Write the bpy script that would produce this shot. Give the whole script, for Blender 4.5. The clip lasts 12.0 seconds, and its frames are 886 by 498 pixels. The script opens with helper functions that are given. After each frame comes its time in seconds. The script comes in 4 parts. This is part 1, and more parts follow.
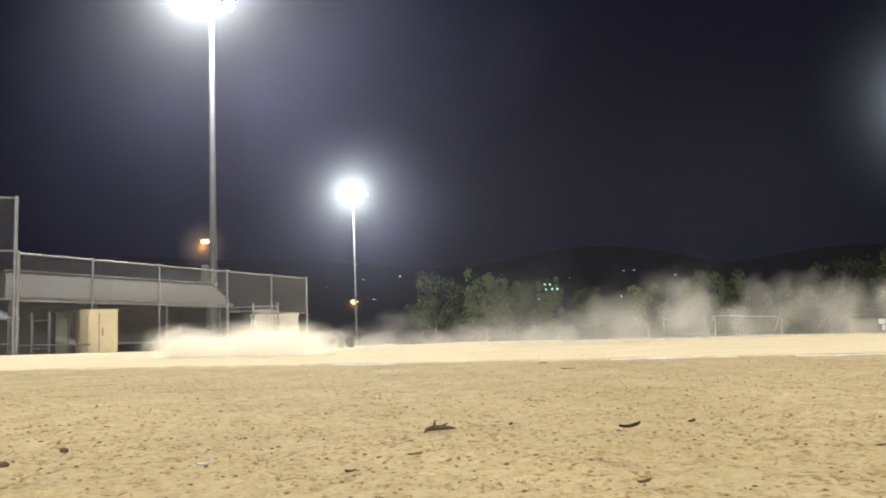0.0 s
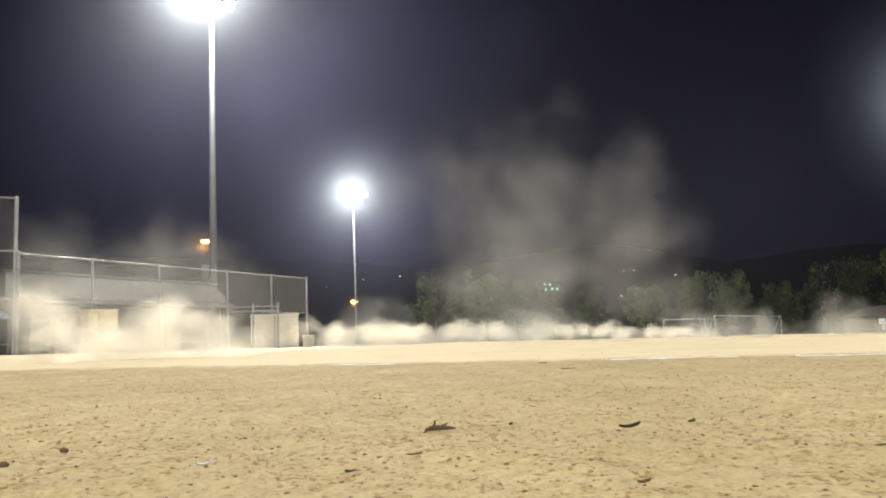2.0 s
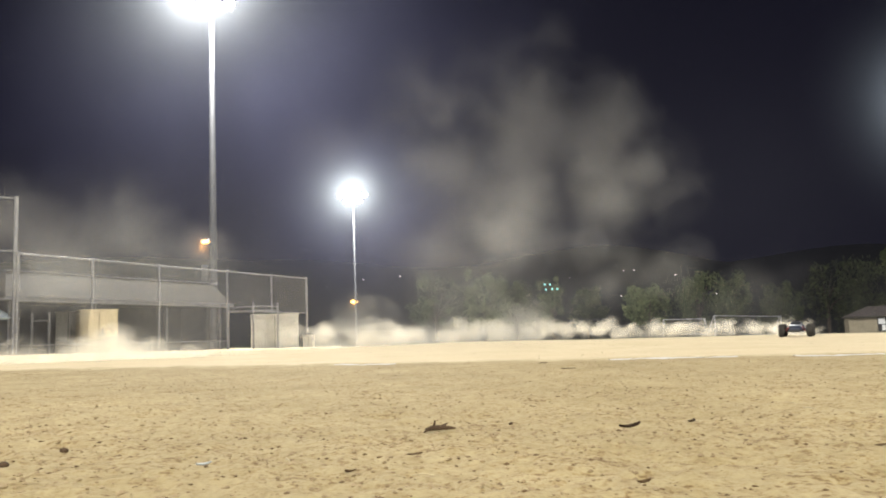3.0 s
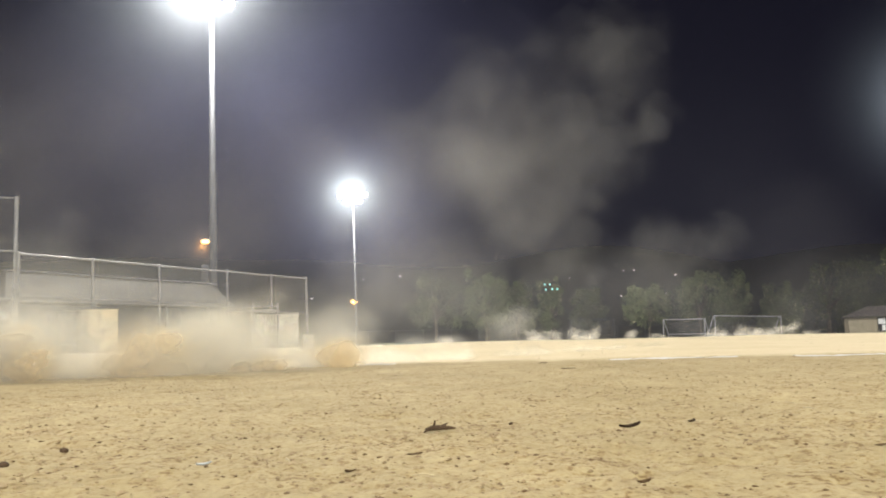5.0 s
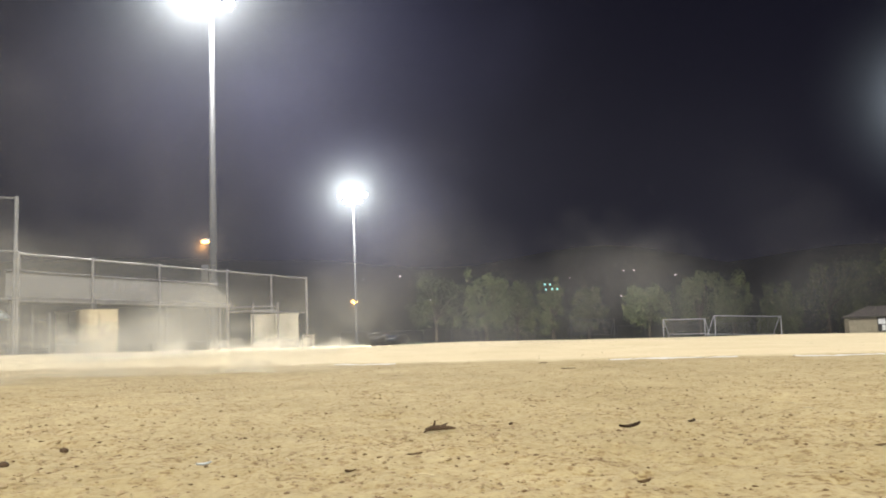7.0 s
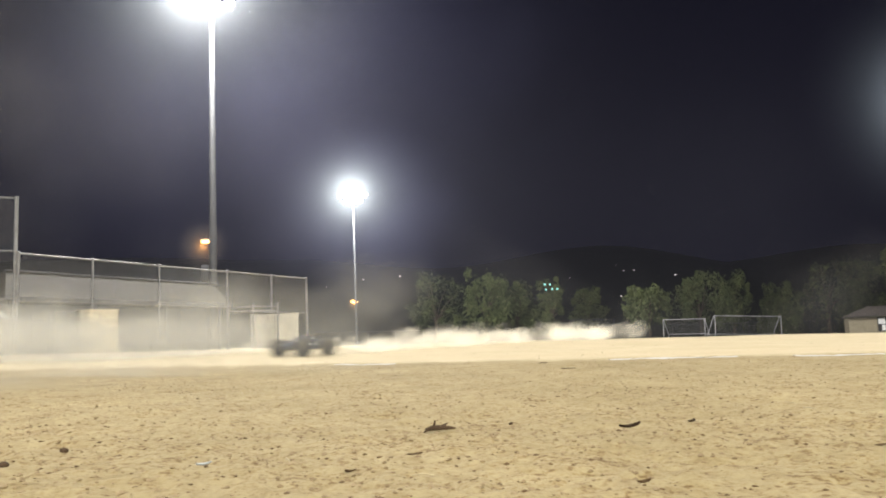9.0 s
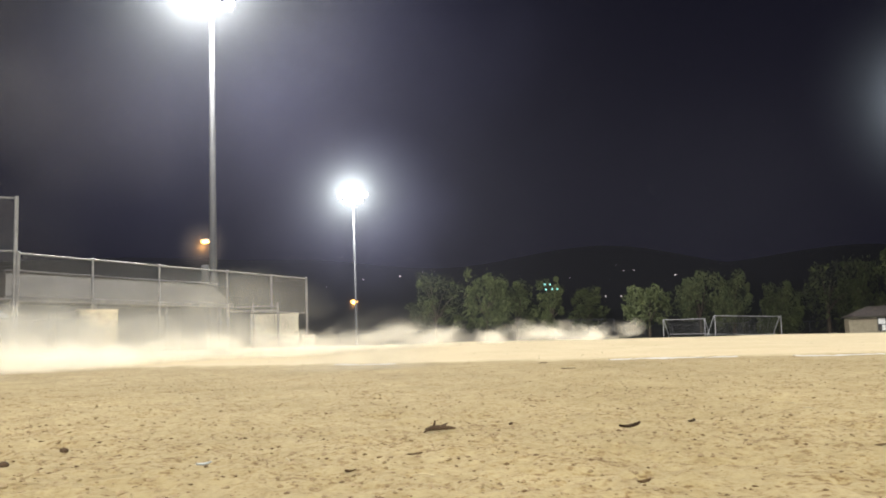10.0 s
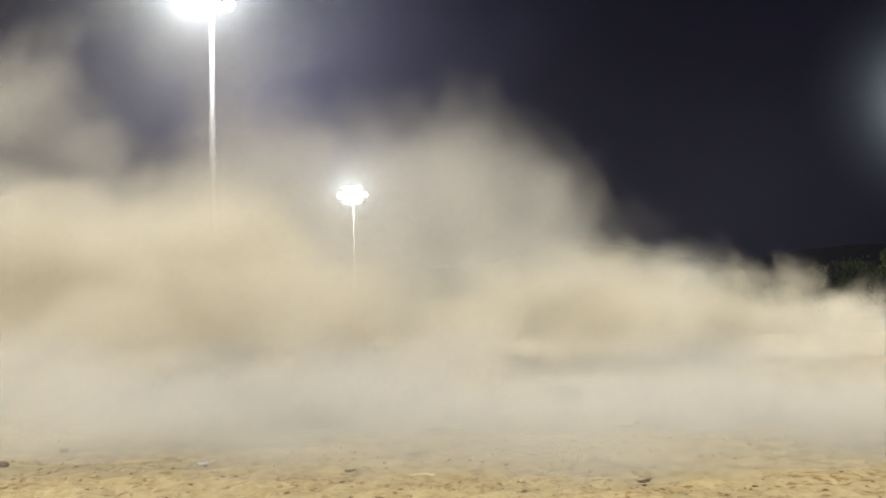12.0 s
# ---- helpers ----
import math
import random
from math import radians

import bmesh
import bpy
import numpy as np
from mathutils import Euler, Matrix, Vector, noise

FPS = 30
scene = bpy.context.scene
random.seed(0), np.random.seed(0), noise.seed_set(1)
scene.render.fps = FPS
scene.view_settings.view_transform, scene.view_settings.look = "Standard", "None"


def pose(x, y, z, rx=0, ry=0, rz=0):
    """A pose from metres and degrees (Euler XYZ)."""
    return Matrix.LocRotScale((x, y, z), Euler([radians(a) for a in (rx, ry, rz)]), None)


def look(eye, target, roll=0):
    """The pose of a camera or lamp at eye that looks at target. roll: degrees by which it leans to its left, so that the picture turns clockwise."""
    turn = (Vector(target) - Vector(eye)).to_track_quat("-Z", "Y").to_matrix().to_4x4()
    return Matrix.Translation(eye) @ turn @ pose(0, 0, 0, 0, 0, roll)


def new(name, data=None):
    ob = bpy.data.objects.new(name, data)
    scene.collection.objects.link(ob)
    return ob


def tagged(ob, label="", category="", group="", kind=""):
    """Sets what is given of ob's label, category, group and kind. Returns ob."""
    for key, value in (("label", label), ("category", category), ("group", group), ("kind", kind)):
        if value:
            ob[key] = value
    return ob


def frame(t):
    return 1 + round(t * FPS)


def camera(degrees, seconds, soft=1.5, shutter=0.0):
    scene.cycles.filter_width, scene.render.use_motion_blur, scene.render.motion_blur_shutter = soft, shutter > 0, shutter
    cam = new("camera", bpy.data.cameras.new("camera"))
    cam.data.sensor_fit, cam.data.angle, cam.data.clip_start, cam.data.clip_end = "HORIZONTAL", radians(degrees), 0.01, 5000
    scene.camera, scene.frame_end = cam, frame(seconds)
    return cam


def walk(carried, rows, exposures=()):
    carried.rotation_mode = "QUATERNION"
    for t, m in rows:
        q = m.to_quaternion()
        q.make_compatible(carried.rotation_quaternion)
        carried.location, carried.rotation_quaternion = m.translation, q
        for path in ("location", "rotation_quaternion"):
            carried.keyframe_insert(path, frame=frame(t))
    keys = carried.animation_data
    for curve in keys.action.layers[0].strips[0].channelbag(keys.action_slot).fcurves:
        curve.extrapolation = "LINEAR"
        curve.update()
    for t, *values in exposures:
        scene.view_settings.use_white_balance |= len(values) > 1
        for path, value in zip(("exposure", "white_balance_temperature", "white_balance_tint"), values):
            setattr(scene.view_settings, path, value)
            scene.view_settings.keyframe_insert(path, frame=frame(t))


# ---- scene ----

# ---------------------------------------------------------------- camera
cam = camera(57.8, 12.0, soft=1.9, shutter=0.7)
EYE = Vector((0, 0, 0.15))
SIGHT = look(EYE, EYE + Vector((0, 1, math.tan(math.radians(6.545)))), -2.2)
walk(cam, [(0.0, SIGHT), (12.0, SIGHT)])

# ---------------------------------------------------------------- night sky and floodlights
scene.view_settings.exposure = 0.0
world = bpy.data.worlds.new("night_sky")
scene.world = world
world.use_nodes = True
world.node_tree.nodes["Background"].inputs[0].default_value = (0.0044, 0.0042, 0.0100, 1)
world.node_tree.nodes["Background"].inputs[1].default_value = 1.0
scene.cycles.transparent_max_bounces = 80


def flood(name, place, target, watts, size, colour=(1.0, 0.965, 0.91), cone=None):
    kind = "SPOT" if cone else "POINT"
    data = bpy.data.lights.new(name, kind)
    data.energy, data.color, data.shadow_soft_size = watts, colour, size
    if cone:
        data.spot_size, data.spot_blend = math.radians(cone), 0.5
    ob = new(name, data)
    ob.matrix_world = look(place, target)
    return ob


NEAR_LAMP, FAR_LAMP, SIDE_LAMP = (-12.7, 44.0, 20.3), (-10.0, 90.0, 16.9), (38.4, 62.0, 16.7)
# first two are moved along the camera's sight line, centring the glare on their lamps
flood("field_floodlight", (-12.1, 41.6, 19.3), (0, 8, 0), 60000, 0.9)
flood("field_floodlight", (-9.61, 86.5, 16.25), (0, 20, 0), 60000, 0.9)
flood("field_floodlight", (38.2, 61.0, 16.6), (0, 12, 0), 60000, 0.9)
# the field's two floodlights behind the camera, which light the fence and the trees from the front
flood("field_floodlight", (-26.0, -22.0, 19.0), (-3, 12, 0), 75000, 0.9, cone=110)
flood("field_floodlight", (24.0, -26.0, 19.0), (4, 12, 0), 85000, 0.9, cone=110)


# ---------------------------------------------------------------- materials
def mat(name):
    m = bpy.data.materials.new(name)
    m.use_nodes = True
    nt = m.node_tree
    return m, nt, nt.nodes["Principled BSDF"], nt.nodes["Material Output"]


def node(nt, kind, **values):
    n = nt.nodes.new(kind)
    for key, value in values.items():
        n.inputs[key.replace("_", " ")].default_value = value
    return n


def ramp(nt, src, stops):
    r = nt.nodes.new("ShaderNodeValToRGB")
    while len(r.color_ramp.elements) < len(stops):
        r.color_ramp.elements.new(0.5)
    for e, (at, c) in zip(r.color_ramp.elements, stops):
        e.position, e.color = at, (*c, 1)
    nt.links.new(src, r.inputs[0])
    return r.outputs[0]


def mix(nt, fac, a, b, blend="MIX"):
    n = nt.nodes.new("ShaderNodeMix")
    n.data_type, n.blend_type = "RGBA", blend
    for sock, v in ((n.inputs[0], fac), (n.inputs[6], a), (n.inputs[7], b)):
        if hasattr(v, "is_linked"):
            nt.links.new(v, sock)
        else:
            sock.default_value = v if isinstance(v, (int, float)) else (*v, 1)
    return n.outputs[2]


def surface(name, a, b, scale=4.0, rough=0.6, metal=0.0, bump=0.2, fine=40.0, distance=0.01):
    """A plain surface: two tones in patches, a finer grain, and relief."""
    m, nt, p, _ = mat(name)
    co = nt.nodes.new("ShaderNodeTexCoord").outputs["Object"]
    n1 = node(nt, "ShaderNodeTexNoise", Scale=scale, Detail=5.0, Roughness=0.65)
    n2 = node(nt, "ShaderNodeTexNoise", Scale=fine, Detail=3.0)
    nt.links.new(co, n1.inputs["Vector"])
    nt.links.new(co, n2.inputs["Vector"])
    base = ramp(nt, n1.outputs[0], [(0.3, a), (0.7, b)])
    grain = ramp(nt, n2.outputs[0], [(0.3, (0.78, 0.78, 0.78)), (0.7, (1, 1, 1))])
    nt.links.new(mix(nt, 0.7, base, grain, "MULTIPLY"), p.inputs["Base Color"])
    p.inputs["Roughness"].default_value, p.inputs["Metallic"].default_value = rough, metal
    p.inputs["Specular IOR Level"].default_value = 0.15 if rough >= 0.8 else 0.4
    bm = node(nt, "ShaderNodeBump", Strength=bump, Distance=distance)
    nt.links.new(n2.outputs[0], bm.inputs["Height"])
    nt.links.new(bm.outputs[0], p.inputs["Normal"])
    return m


def ground_material():
    m, nt, p, _ = mat("dry_dirt")
    co = nt.nodes.new("ShaderNodeTexCoord").outputs["Object"]
    sep = nt.nodes.new("ShaderNodeSeparateXYZ")
    nt.links.new(co, sep.inputs[0])
    big = node(nt, "ShaderNodeTexNoise", Scale=1.6, Detail=6.0, Roughness=0.7)
    mid = node(nt, "ShaderNodeTexNoise", Scale=30.0, Detail=6.0, Roughness=0.7, Distortion=0.6)
    fine = node(nt, "ShaderNodeTexNoise", Scale=150.0, Detail=4.0, Roughness=0.7)
    for n in (big, mid, fine):
        nt.links.new(co, n.inputs["Vector"])
    sand = ramp(nt, big.outputs[0], [(0.32, (0.36, 0.290, 0.150)), (0.68, (0.49, 0.400, 0.218))])
    mottle = ramp(nt, mid.outputs[0], [(0.34, (0.55, 0.48, 0.40)), (0.46, (0.84, 0.81, 0.76)), (0.56, (0.98, 0.98, 0.97)), (0.7, (1.05, 1.05, 1.05))])
    grit = ramp(nt, fine.outputs[0], [(0.3, (0.66, 0.63, 0.59)), (0.5, (1, 1, 1)), (0.75, (1.08, 1.08, 1.06))])
    crumbs = node(nt, "ShaderNodeTexNoise", Scale=85.0, Detail=3.0, Roughness=0.6)
    patch = node(nt, "ShaderNodeTexNoise", Scale=5.5, Detail=4.0, Roughness=0.65)
    for n in (crumbs, patch):
        nt.links.new(co, n.inputs["Vector"])
    both = nt.nodes.new("ShaderNodeMath")
    both.operation = "MULTIPLY_ADD"
    both.inputs[1].default_value = 0.55
    nt.links.new(patch.outputs[0], both.inputs[0])
    nt.links.new(crumbs.outputs[0], both.inputs[2])
    dark = ramp(nt, both.outputs[0], [(0.80, (1.0, 1.0, 1.0)), (0.89, (0.82, 0.76, 0.68)), (0.97, (0.52, 0.44, 0.36))])
    near = mix(nt, 0.75, mix(nt, 1.0, mix(nt, 0.6, sand, mottle, "MULTIPLY"), dark, "MULTIPLY"), grit, "MULTIPLY")
    # infield skin: paler soil, with the lamps' glancing overbrightness put into the colour
    skin = mix(nt, 0.5, ramp(nt, big.outputs[0], [(0.3, (0.60, 0.50, 0.305)), (0.7, (0.70, 0.595, 0.385))]), grit, "MULTIPLY")
    # the raked infield skin begins at the foul line
    line = nt.nodes.new("ShaderNodeMath")
    line.operation = "MULTIPLY_ADD"
    line.inputs[1].default_value = 0.10
    nt.links.new(sep.outputs[0], line.inputs[0])
    nt.links.new(sep.outputs[1], line.inputs[2])
    wob = nt.nodes.new("ShaderNodeMath")
    wob.operation = "ADD"
    nt.links.new(line.outputs[0], wob.inputs[0])
    nt.links.new(big.outputs[0], wob.inputs[1])
    edge = nt.nodes.new("ShaderNodeMapRange")
    edge.inputs["From Min"].default_value, edge.inputs["From Max"].default_value = 5.9, 6.5
    nt.links.new(wob.outputs[0], edge.inputs["Value"])
    dirt = mix(nt, edge.outputs[0], near, skin)
    # grass outfield far behind
    far = nt.nodes.new("ShaderNodeMapRange")
    far.inputs["From Min"].default_value, far.inputs["From Max"].default_value = 44.0, 47.0
    nt.links.new(sep.outputs[1], far.inputs["Value"])
    grass = ramp(nt, mid.outputs[0], [(0.3, (0.020, 0.030, 0.012)), (0.7, (0.050, 0.062, 0.026))])
    nt.links.new(mix(nt, far.outputs[0], dirt, grass), p.inputs["Base Color"])
    p.inputs["Roughness"].default_value = 0.95
    p.inputs["Specular IOR Level"].default_value = 0.15
    b1 = node(nt, "ShaderNodeBump", Strength=0.35, Distance=0.010)
    b2 = node(nt, "ShaderNodeBump", Strength=0.5, Distance=0.004)
    nt.links.new(mid.outputs[0], b1.inputs["Height"])
    nt.links.new(fine.outputs[0], b2.inputs["Height"])
    nt.links.new(b1.outputs[0], b2.inputs["Normal"])
    nt.links.new(b2.outputs[0], p.inputs["Normal"])
    return m


def dust_material(name, colour, density, scale, ragged=1.5, low=0.12, high=1.05, detail=5.0):
    """Fine airborne dust, also the added glare and lift sheets: lit from both sides, thinning out to the rim and broken
    by billows.
    """
    m, nt, p, out = mat(name)
    nt.nodes.remove(p)
    info = nt.nodes.new("ShaderNodeObjectInfo")
    co = nt.nodes.new("ShaderNodeTexCoord").outputs["Object"]
    seed = nt.nodes.new("ShaderNodeMath")
    seed.operation = "MULTIPLY"
    seed.inputs[1].default_value = 60.0
    nt.links.new(info.outputs["Random"], seed.inputs[0])
    n = nt.nodes.new("ShaderNodeTexNoise")
    n.noise_dimensions = "4D"
    n.inputs["Scale"].default_value, n.inputs["Detail"].default_value = scale, detail
    n.inputs["Roughness"].default_value, n.inputs["Distortion"].default_value = 0.58, 0.7
    nt.links.new(co, n.inputs["Vector"])
    nt.links.new(seed.outputs[0], n.inputs["W"])
    soft = nt.nodes.new("ShaderNodeAttribute")
    soft.attribute_name = "soft"
    a = nt.nodes.new("ShaderNodeMath")
    a.operation = "MULTIPLY_ADD"
    a.inputs[1].default_value = ragged
    nt.links.new(n.outputs[0], a.inputs[0])
    nt.links.new(soft.outputs["Fac"], a.inputs[2])
    billow = nt.nodes.new("ShaderNodeMapRange")
    billow.interpolation_type = "SMOOTHSTEP"
    billow.inputs["From Min"].default_value, billow.inputs["From Max"].default_value = 0.5 * ragged + low, 0.5 * ragged + high
    nt.links.new(a.outputs[0], billow.inputs["Value"])
    rim = nt.nodes.new("ShaderNodeMapRange")
    rim.inputs["From Min"].default_value, rim.inputs["From Max"].default_value = 0.0, 0.22
    nt.links.new(soft.outputs["Fac"], rim.inputs["Value"])
    cut = nt.nodes.new("ShaderNodeMath")
    cut.operation = "MULTIPLY"
    nt.links.new(billow.outputs[0], cut.inputs[0])
    nt.links.new(rim.outputs[0], cut.inputs[1])
    d = nt.nodes.new("ShaderNodeMath")
    d.operation = "MULTIPLY"
    d.use_clamp = True
    d.inputs[1].default_value = density
    nt.links.new(cut.outputs[0], d.inputs[0])
    front, back = nt.nodes.new("ShaderNodeBsdfDiffuse"), nt.nodes.new("ShaderNodeBsdfTranslucent")
    for b in (front, back):
        b.inputs["Color"].default_value = (*colour, 1)
    both = nt.nodes.new("ShaderNodeMixShader")
    both.inputs[0].default_value = 0.5
    nt.links.new(front.outputs[0], both.inputs[1])
    nt.links.new(back.outputs[0], both.inputs[2])
    clear = nt.nodes.new("ShaderNodeBsdfTransparent")
    whole = nt.nodes.new("ShaderNodeMixShader")
    nt.links.new(d.outputs[0], whole.inputs[0])
    nt.links.new(clear.outputs[0], whole.inputs[1])
    nt.links.new(both.outputs[0], whole.inputs[2])
    nt.links.new(whole.outputs[0], out.inputs["Surface"])
    return m


def glow(name, colour, strength):
    m, nt, p, _ = mat(name)
    p.inputs["Base Color"].default_value = (*colour, 1)
    p.inputs["Emission Color"].default_value = (*colour, 1)
    p.inputs["Emission Strength"].default_value = strength
    return m


DIRT = ground_material()
STEEL = surface("galvanised_steel", (0.16, 0.16, 0.165), (0.24, 0.24, 0.245), 3, 0.55, 0.5, 0.1)
WIRE = surface("chain_link_wire", (0.13, 0.13, 0.135), (0.20, 0.20, 0.205), 3, 0.5, 0.5, 0.0)
POLE = surface("pole_steel", (0.036, 0.038, 0.044), (0.054, 0.056, 0.062), 1.2, 0.7, 0.2, 0.15)
ROOF = surface("weathered_tan_roof", (0.050, 0.046, 0.037), (0.074, 0.068, 0.056), 1.5, 0.8, 0.0, 0.2)
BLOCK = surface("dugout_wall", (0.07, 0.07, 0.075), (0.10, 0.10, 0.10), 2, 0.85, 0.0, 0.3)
CREAM = surface("cream_painted_metal", (0.50, 0.43, 0.28), (0.62, 0.54, 0.37), 1.3, 0.55, 0.0, 0.1)
WHITE_METAL = surface("white_painted_metal", (0.36, 0.355, 0.32), (0.48, 0.47, 0.43), 1.3, 0.5, 0.0, 0.1)
BLUE_CLOTH = surface("pale_blue_cloth", (0.42, 0.52, 0.58), (0.56, 0.65, 0.70), 5, 0.8, 0.0, 0.2)
GOAL_WHITE = surface("goal_paint", (0.35, 0.36, 0.36), (0.5, 0.5, 0.5), 4, 0.4, 0.0, 0.05)
NET = surface("goal_net", (0.25, 0.25, 0.25), (0.35, 0.35, 0.35), 4, 0.8, 0.0, 0.0)
HUT = surface("tan_stucco", (0.24, 0.21, 0.15), (0.33, 0.29, 0.21), 2, 0.85, 0.0, 0.3)
SHINGLE = surface("dark_shingles", (0.09, 0.08, 0.08), (0.15, 0.13, 0.12), 3, 0.85, 0.0, 0.5)
PAPER = surface("white_paper", (0.66, 0.67, 0.67), (0.8, 0.8, 0.8), 6, 0.7, 0.0, 0.0)
BARK = surface("bark", (0.05, 0.04, 0.03), (0.11, 0.09, 0.065), 5, 0.95, 0.0, 0.6, distance=0.03)
LEAF = surface("tree_leaves", (0.046, 0.064, 0.020), (0.11, 0.13, 0.046), 0.7, 0.7, 0.0, 0.0)
TWIG = surface("dark_twig_bark", (0.040, 0.026, 0.015), (0.10, 0.065, 0.038), 60, 0.9, 0.0, 0.5, 300, 0.002)
CLOD = surface("dirt_clods", (0.26, 0.19, 0.105), (0.46, 0.36, 0.21), 8, 0.95, 0.0, 0.4, 200, 0.002)
LITTER = surface("dark_leaf_litter", (0.10, 0.060, 0.028), (0.21, 0.135, 0.065), 20, 0.9, 0.0, 0.4, 200, 0.002)
CHALK = surface("field_chalk", (0.60, 0.57, 0.50), (0.78, 0.76, 0.71), 12, 0.9, 0.0, 0.3, 120, 0.003)
STRAW = surface("dry_straw", (0.48, 0.40, 0.24), (0.60, 0.51, 0.33), 30, 0.8, 0.0, 0.1)
FOIL = surface("clear_plastic_scrap", (0.62, 0.66, 0.68), (0.85, 0.88, 0.9), 30, 0.15, 0.0, 0.5, 90, 0.004)
RUBBER = surface("dusty_black_rubber", (0.030, 0.029, 0.028), (0.065, 0.060, 0.052), 14, 0.85, 0.0, 0.4)
BODY = surface("dark_blue_lexan", (0.016, 0.024, 0.048), (0.05, 0.055, 0.07), 6, 0.72, 0.0, 0.05)
PLASTIC = surface("black_plastic", (0.018, 0.018, 0.019), (0.035, 0.034, 0.033), 10, 0.72, 0.0, 0.1)
ALLOY = surface("grey_alloy", (0.25, 0.26, 0.28), (0.4, 0.41, 0.43), 12, 0.35, 0.8, 0.1)
RED = surface("red_decal", (0.35, 0.03, 0.025), (0.45, 0.05, 0.04), 12, 0.4, 0.0, 0.0)
STRIPE = surface("pale_decal", (0.22, 0.23, 0.25), (0.32, 0.33, 0.35), 12, 0.6, 0.0, 0.0)
LAMP_WHITE = glow("floodlight_lens", (0.93, 0.96, 1.0), 40.0)
LAMP_SODIUM = glow("sodium_lens", (1.0, 0.50, 0.12), 6.0)
CAR_GLOW = glow("far_headlight", (1.0, 0.96, 0.88), 2.5)
HOUSE_GLOW = glow("house_light", (1.0, 0.9, 0.78), 1.2)
TEAL_GLOW = glow("teal_window_light", (0.35, 0.95, 0.85), 0.28)
DUST_TAN = dust_material("thick_tan_dust", (0.64, 0.51, 0.30), 0.66, 1.3, 1.7, 0.10, 1.4, 2.5)
DUST_PALE = dust_material("pale_dust", (0.61, 0.575, 0.47), 0.32, 1.1, 2.2, 0.12, 1.2, 4.0)
# whitened: the floodlights' strong scattering is put into this dust's colour
DUST_LOW = dust_material("overlit_white_dust", (0.84, 0.80, 0.69), 0.17, 1.3, 3.0, 0.06, 1.2, 4.5)
DUST_THIN = dust_material("thin_hanging_dust", (0.53, 0.52, 0.465), 0.13, 1.1, 2.4, 0.10, 1.3)
DUST_VEIL = dust_material("faint_dust_veil", (0.50, 0.50, 0.47), 0.024, 1.1, 2.8, 0.05, 1.4)
DUST_DUSK = dust_material("fainter_dust_veil", (0.46, 0.46, 0.48), 0.013, 1.0, 2.0, 0.05, 1.4)
# lamp glare, painted as soft pale sheets of haze
GLARE_CORE = dust_material("lamp_glare_haze", (0.84, 0.92, 1.0), 0.019, 0.3, 0.0, 0.0, 1.0)
GLARE_FAR = dust_material("far_lamp_glare", (0.80, 0.91, 1.0), 0.013, 0.3, 0.0, 0.0, 1.0)
GLARE_SIDE = dust_material("side_lamp_glare", (0.70, 0.84, 1.0), 0.014, 0.3, 0.0, 0.0, 1.0)
GLARE_WIDE = dust_material("wide_lamp_glare", (0.53, 0.56, 1.0), 0.018, 1.6, 0.9, 0.05, 1.0)
# thin haze added only to brighten the dark sky, hill and trees
NIGHT_LIFT = dust_material("night_lift_haze", (0.72, 0.74, 0.90), 0.0085, 0.8, 0.4, 0.0, 0.7)
FAR_LIFT = dust_material("far_lift_haze", (0.66, 0.66, 0.86), 0.026, 0.8, 0.3, 0.0, 0.6)
# halo of the orange lamps, painted as a small sheet
SODIUM_GLARE = dust_material("sodium_glare", (1.0, 0.9, 0.8), 0.03, 0.3, 0.0, 0.0, 1.0)


# ---------------------------------------------------------------- mesh helpers
def part(name, bm, material, parent=None, label="", smooth=True):
    me = bpy.data.meshes.new(name)
    bm.to_mesh(me)
    bm.free()
    if smooth:
        for f in me.polygons:
            f.use_smooth = True
        me.set_sharp_from_angle(angle=radians(38))
    me.materials.append(material)
    ob = new(name, me)
    if parent:
        ob.parent = parent
    return tagged(ob, label)


def empty(name, m, label, category, group="", kind=""):
    ob = new(name)
    ob.matrix_basis = m
    return tagged(ob, label, category, group, kind)


def box(bm, x, y, z, sx, sy, sz, bevel=0.0, turn=None):
    r = bmesh.ops.create_cube(bm, size=1.0, matrix=Matrix.Translation((x, y, z)) @ (turn or Matrix()) @ Matrix.Diagonal((sx, sy, sz, 1)))
    if bevel:
        edges = list({e for v in r["verts"] for e in v.link_edges})
        bmesh.ops.bevel(bm, geom=edges, offset=bevel, segments=2, affect="EDGES", profile=0.6)
    return bm


def tube(bm, a, b, r, r2=None, sides=10):
    a, b = Vector(a), Vector(b)
    turn = (b - a).to_track_quat("Z", "Y").to_matrix().to_4x4()
    bmesh.ops.create_cone(bm, cap_ends=True, segments=sides, radius1=r, radius2=r if r2 is None else r2, depth=(b - a).length,
                          matrix=Matrix.Translation((a + b) / 2) @ turn)
    return bm


def smoothstep(a, b, v):
    u = np.clip((v - a) / (b - a), 0, 1)
    return u * u * (3 - 2 * u)


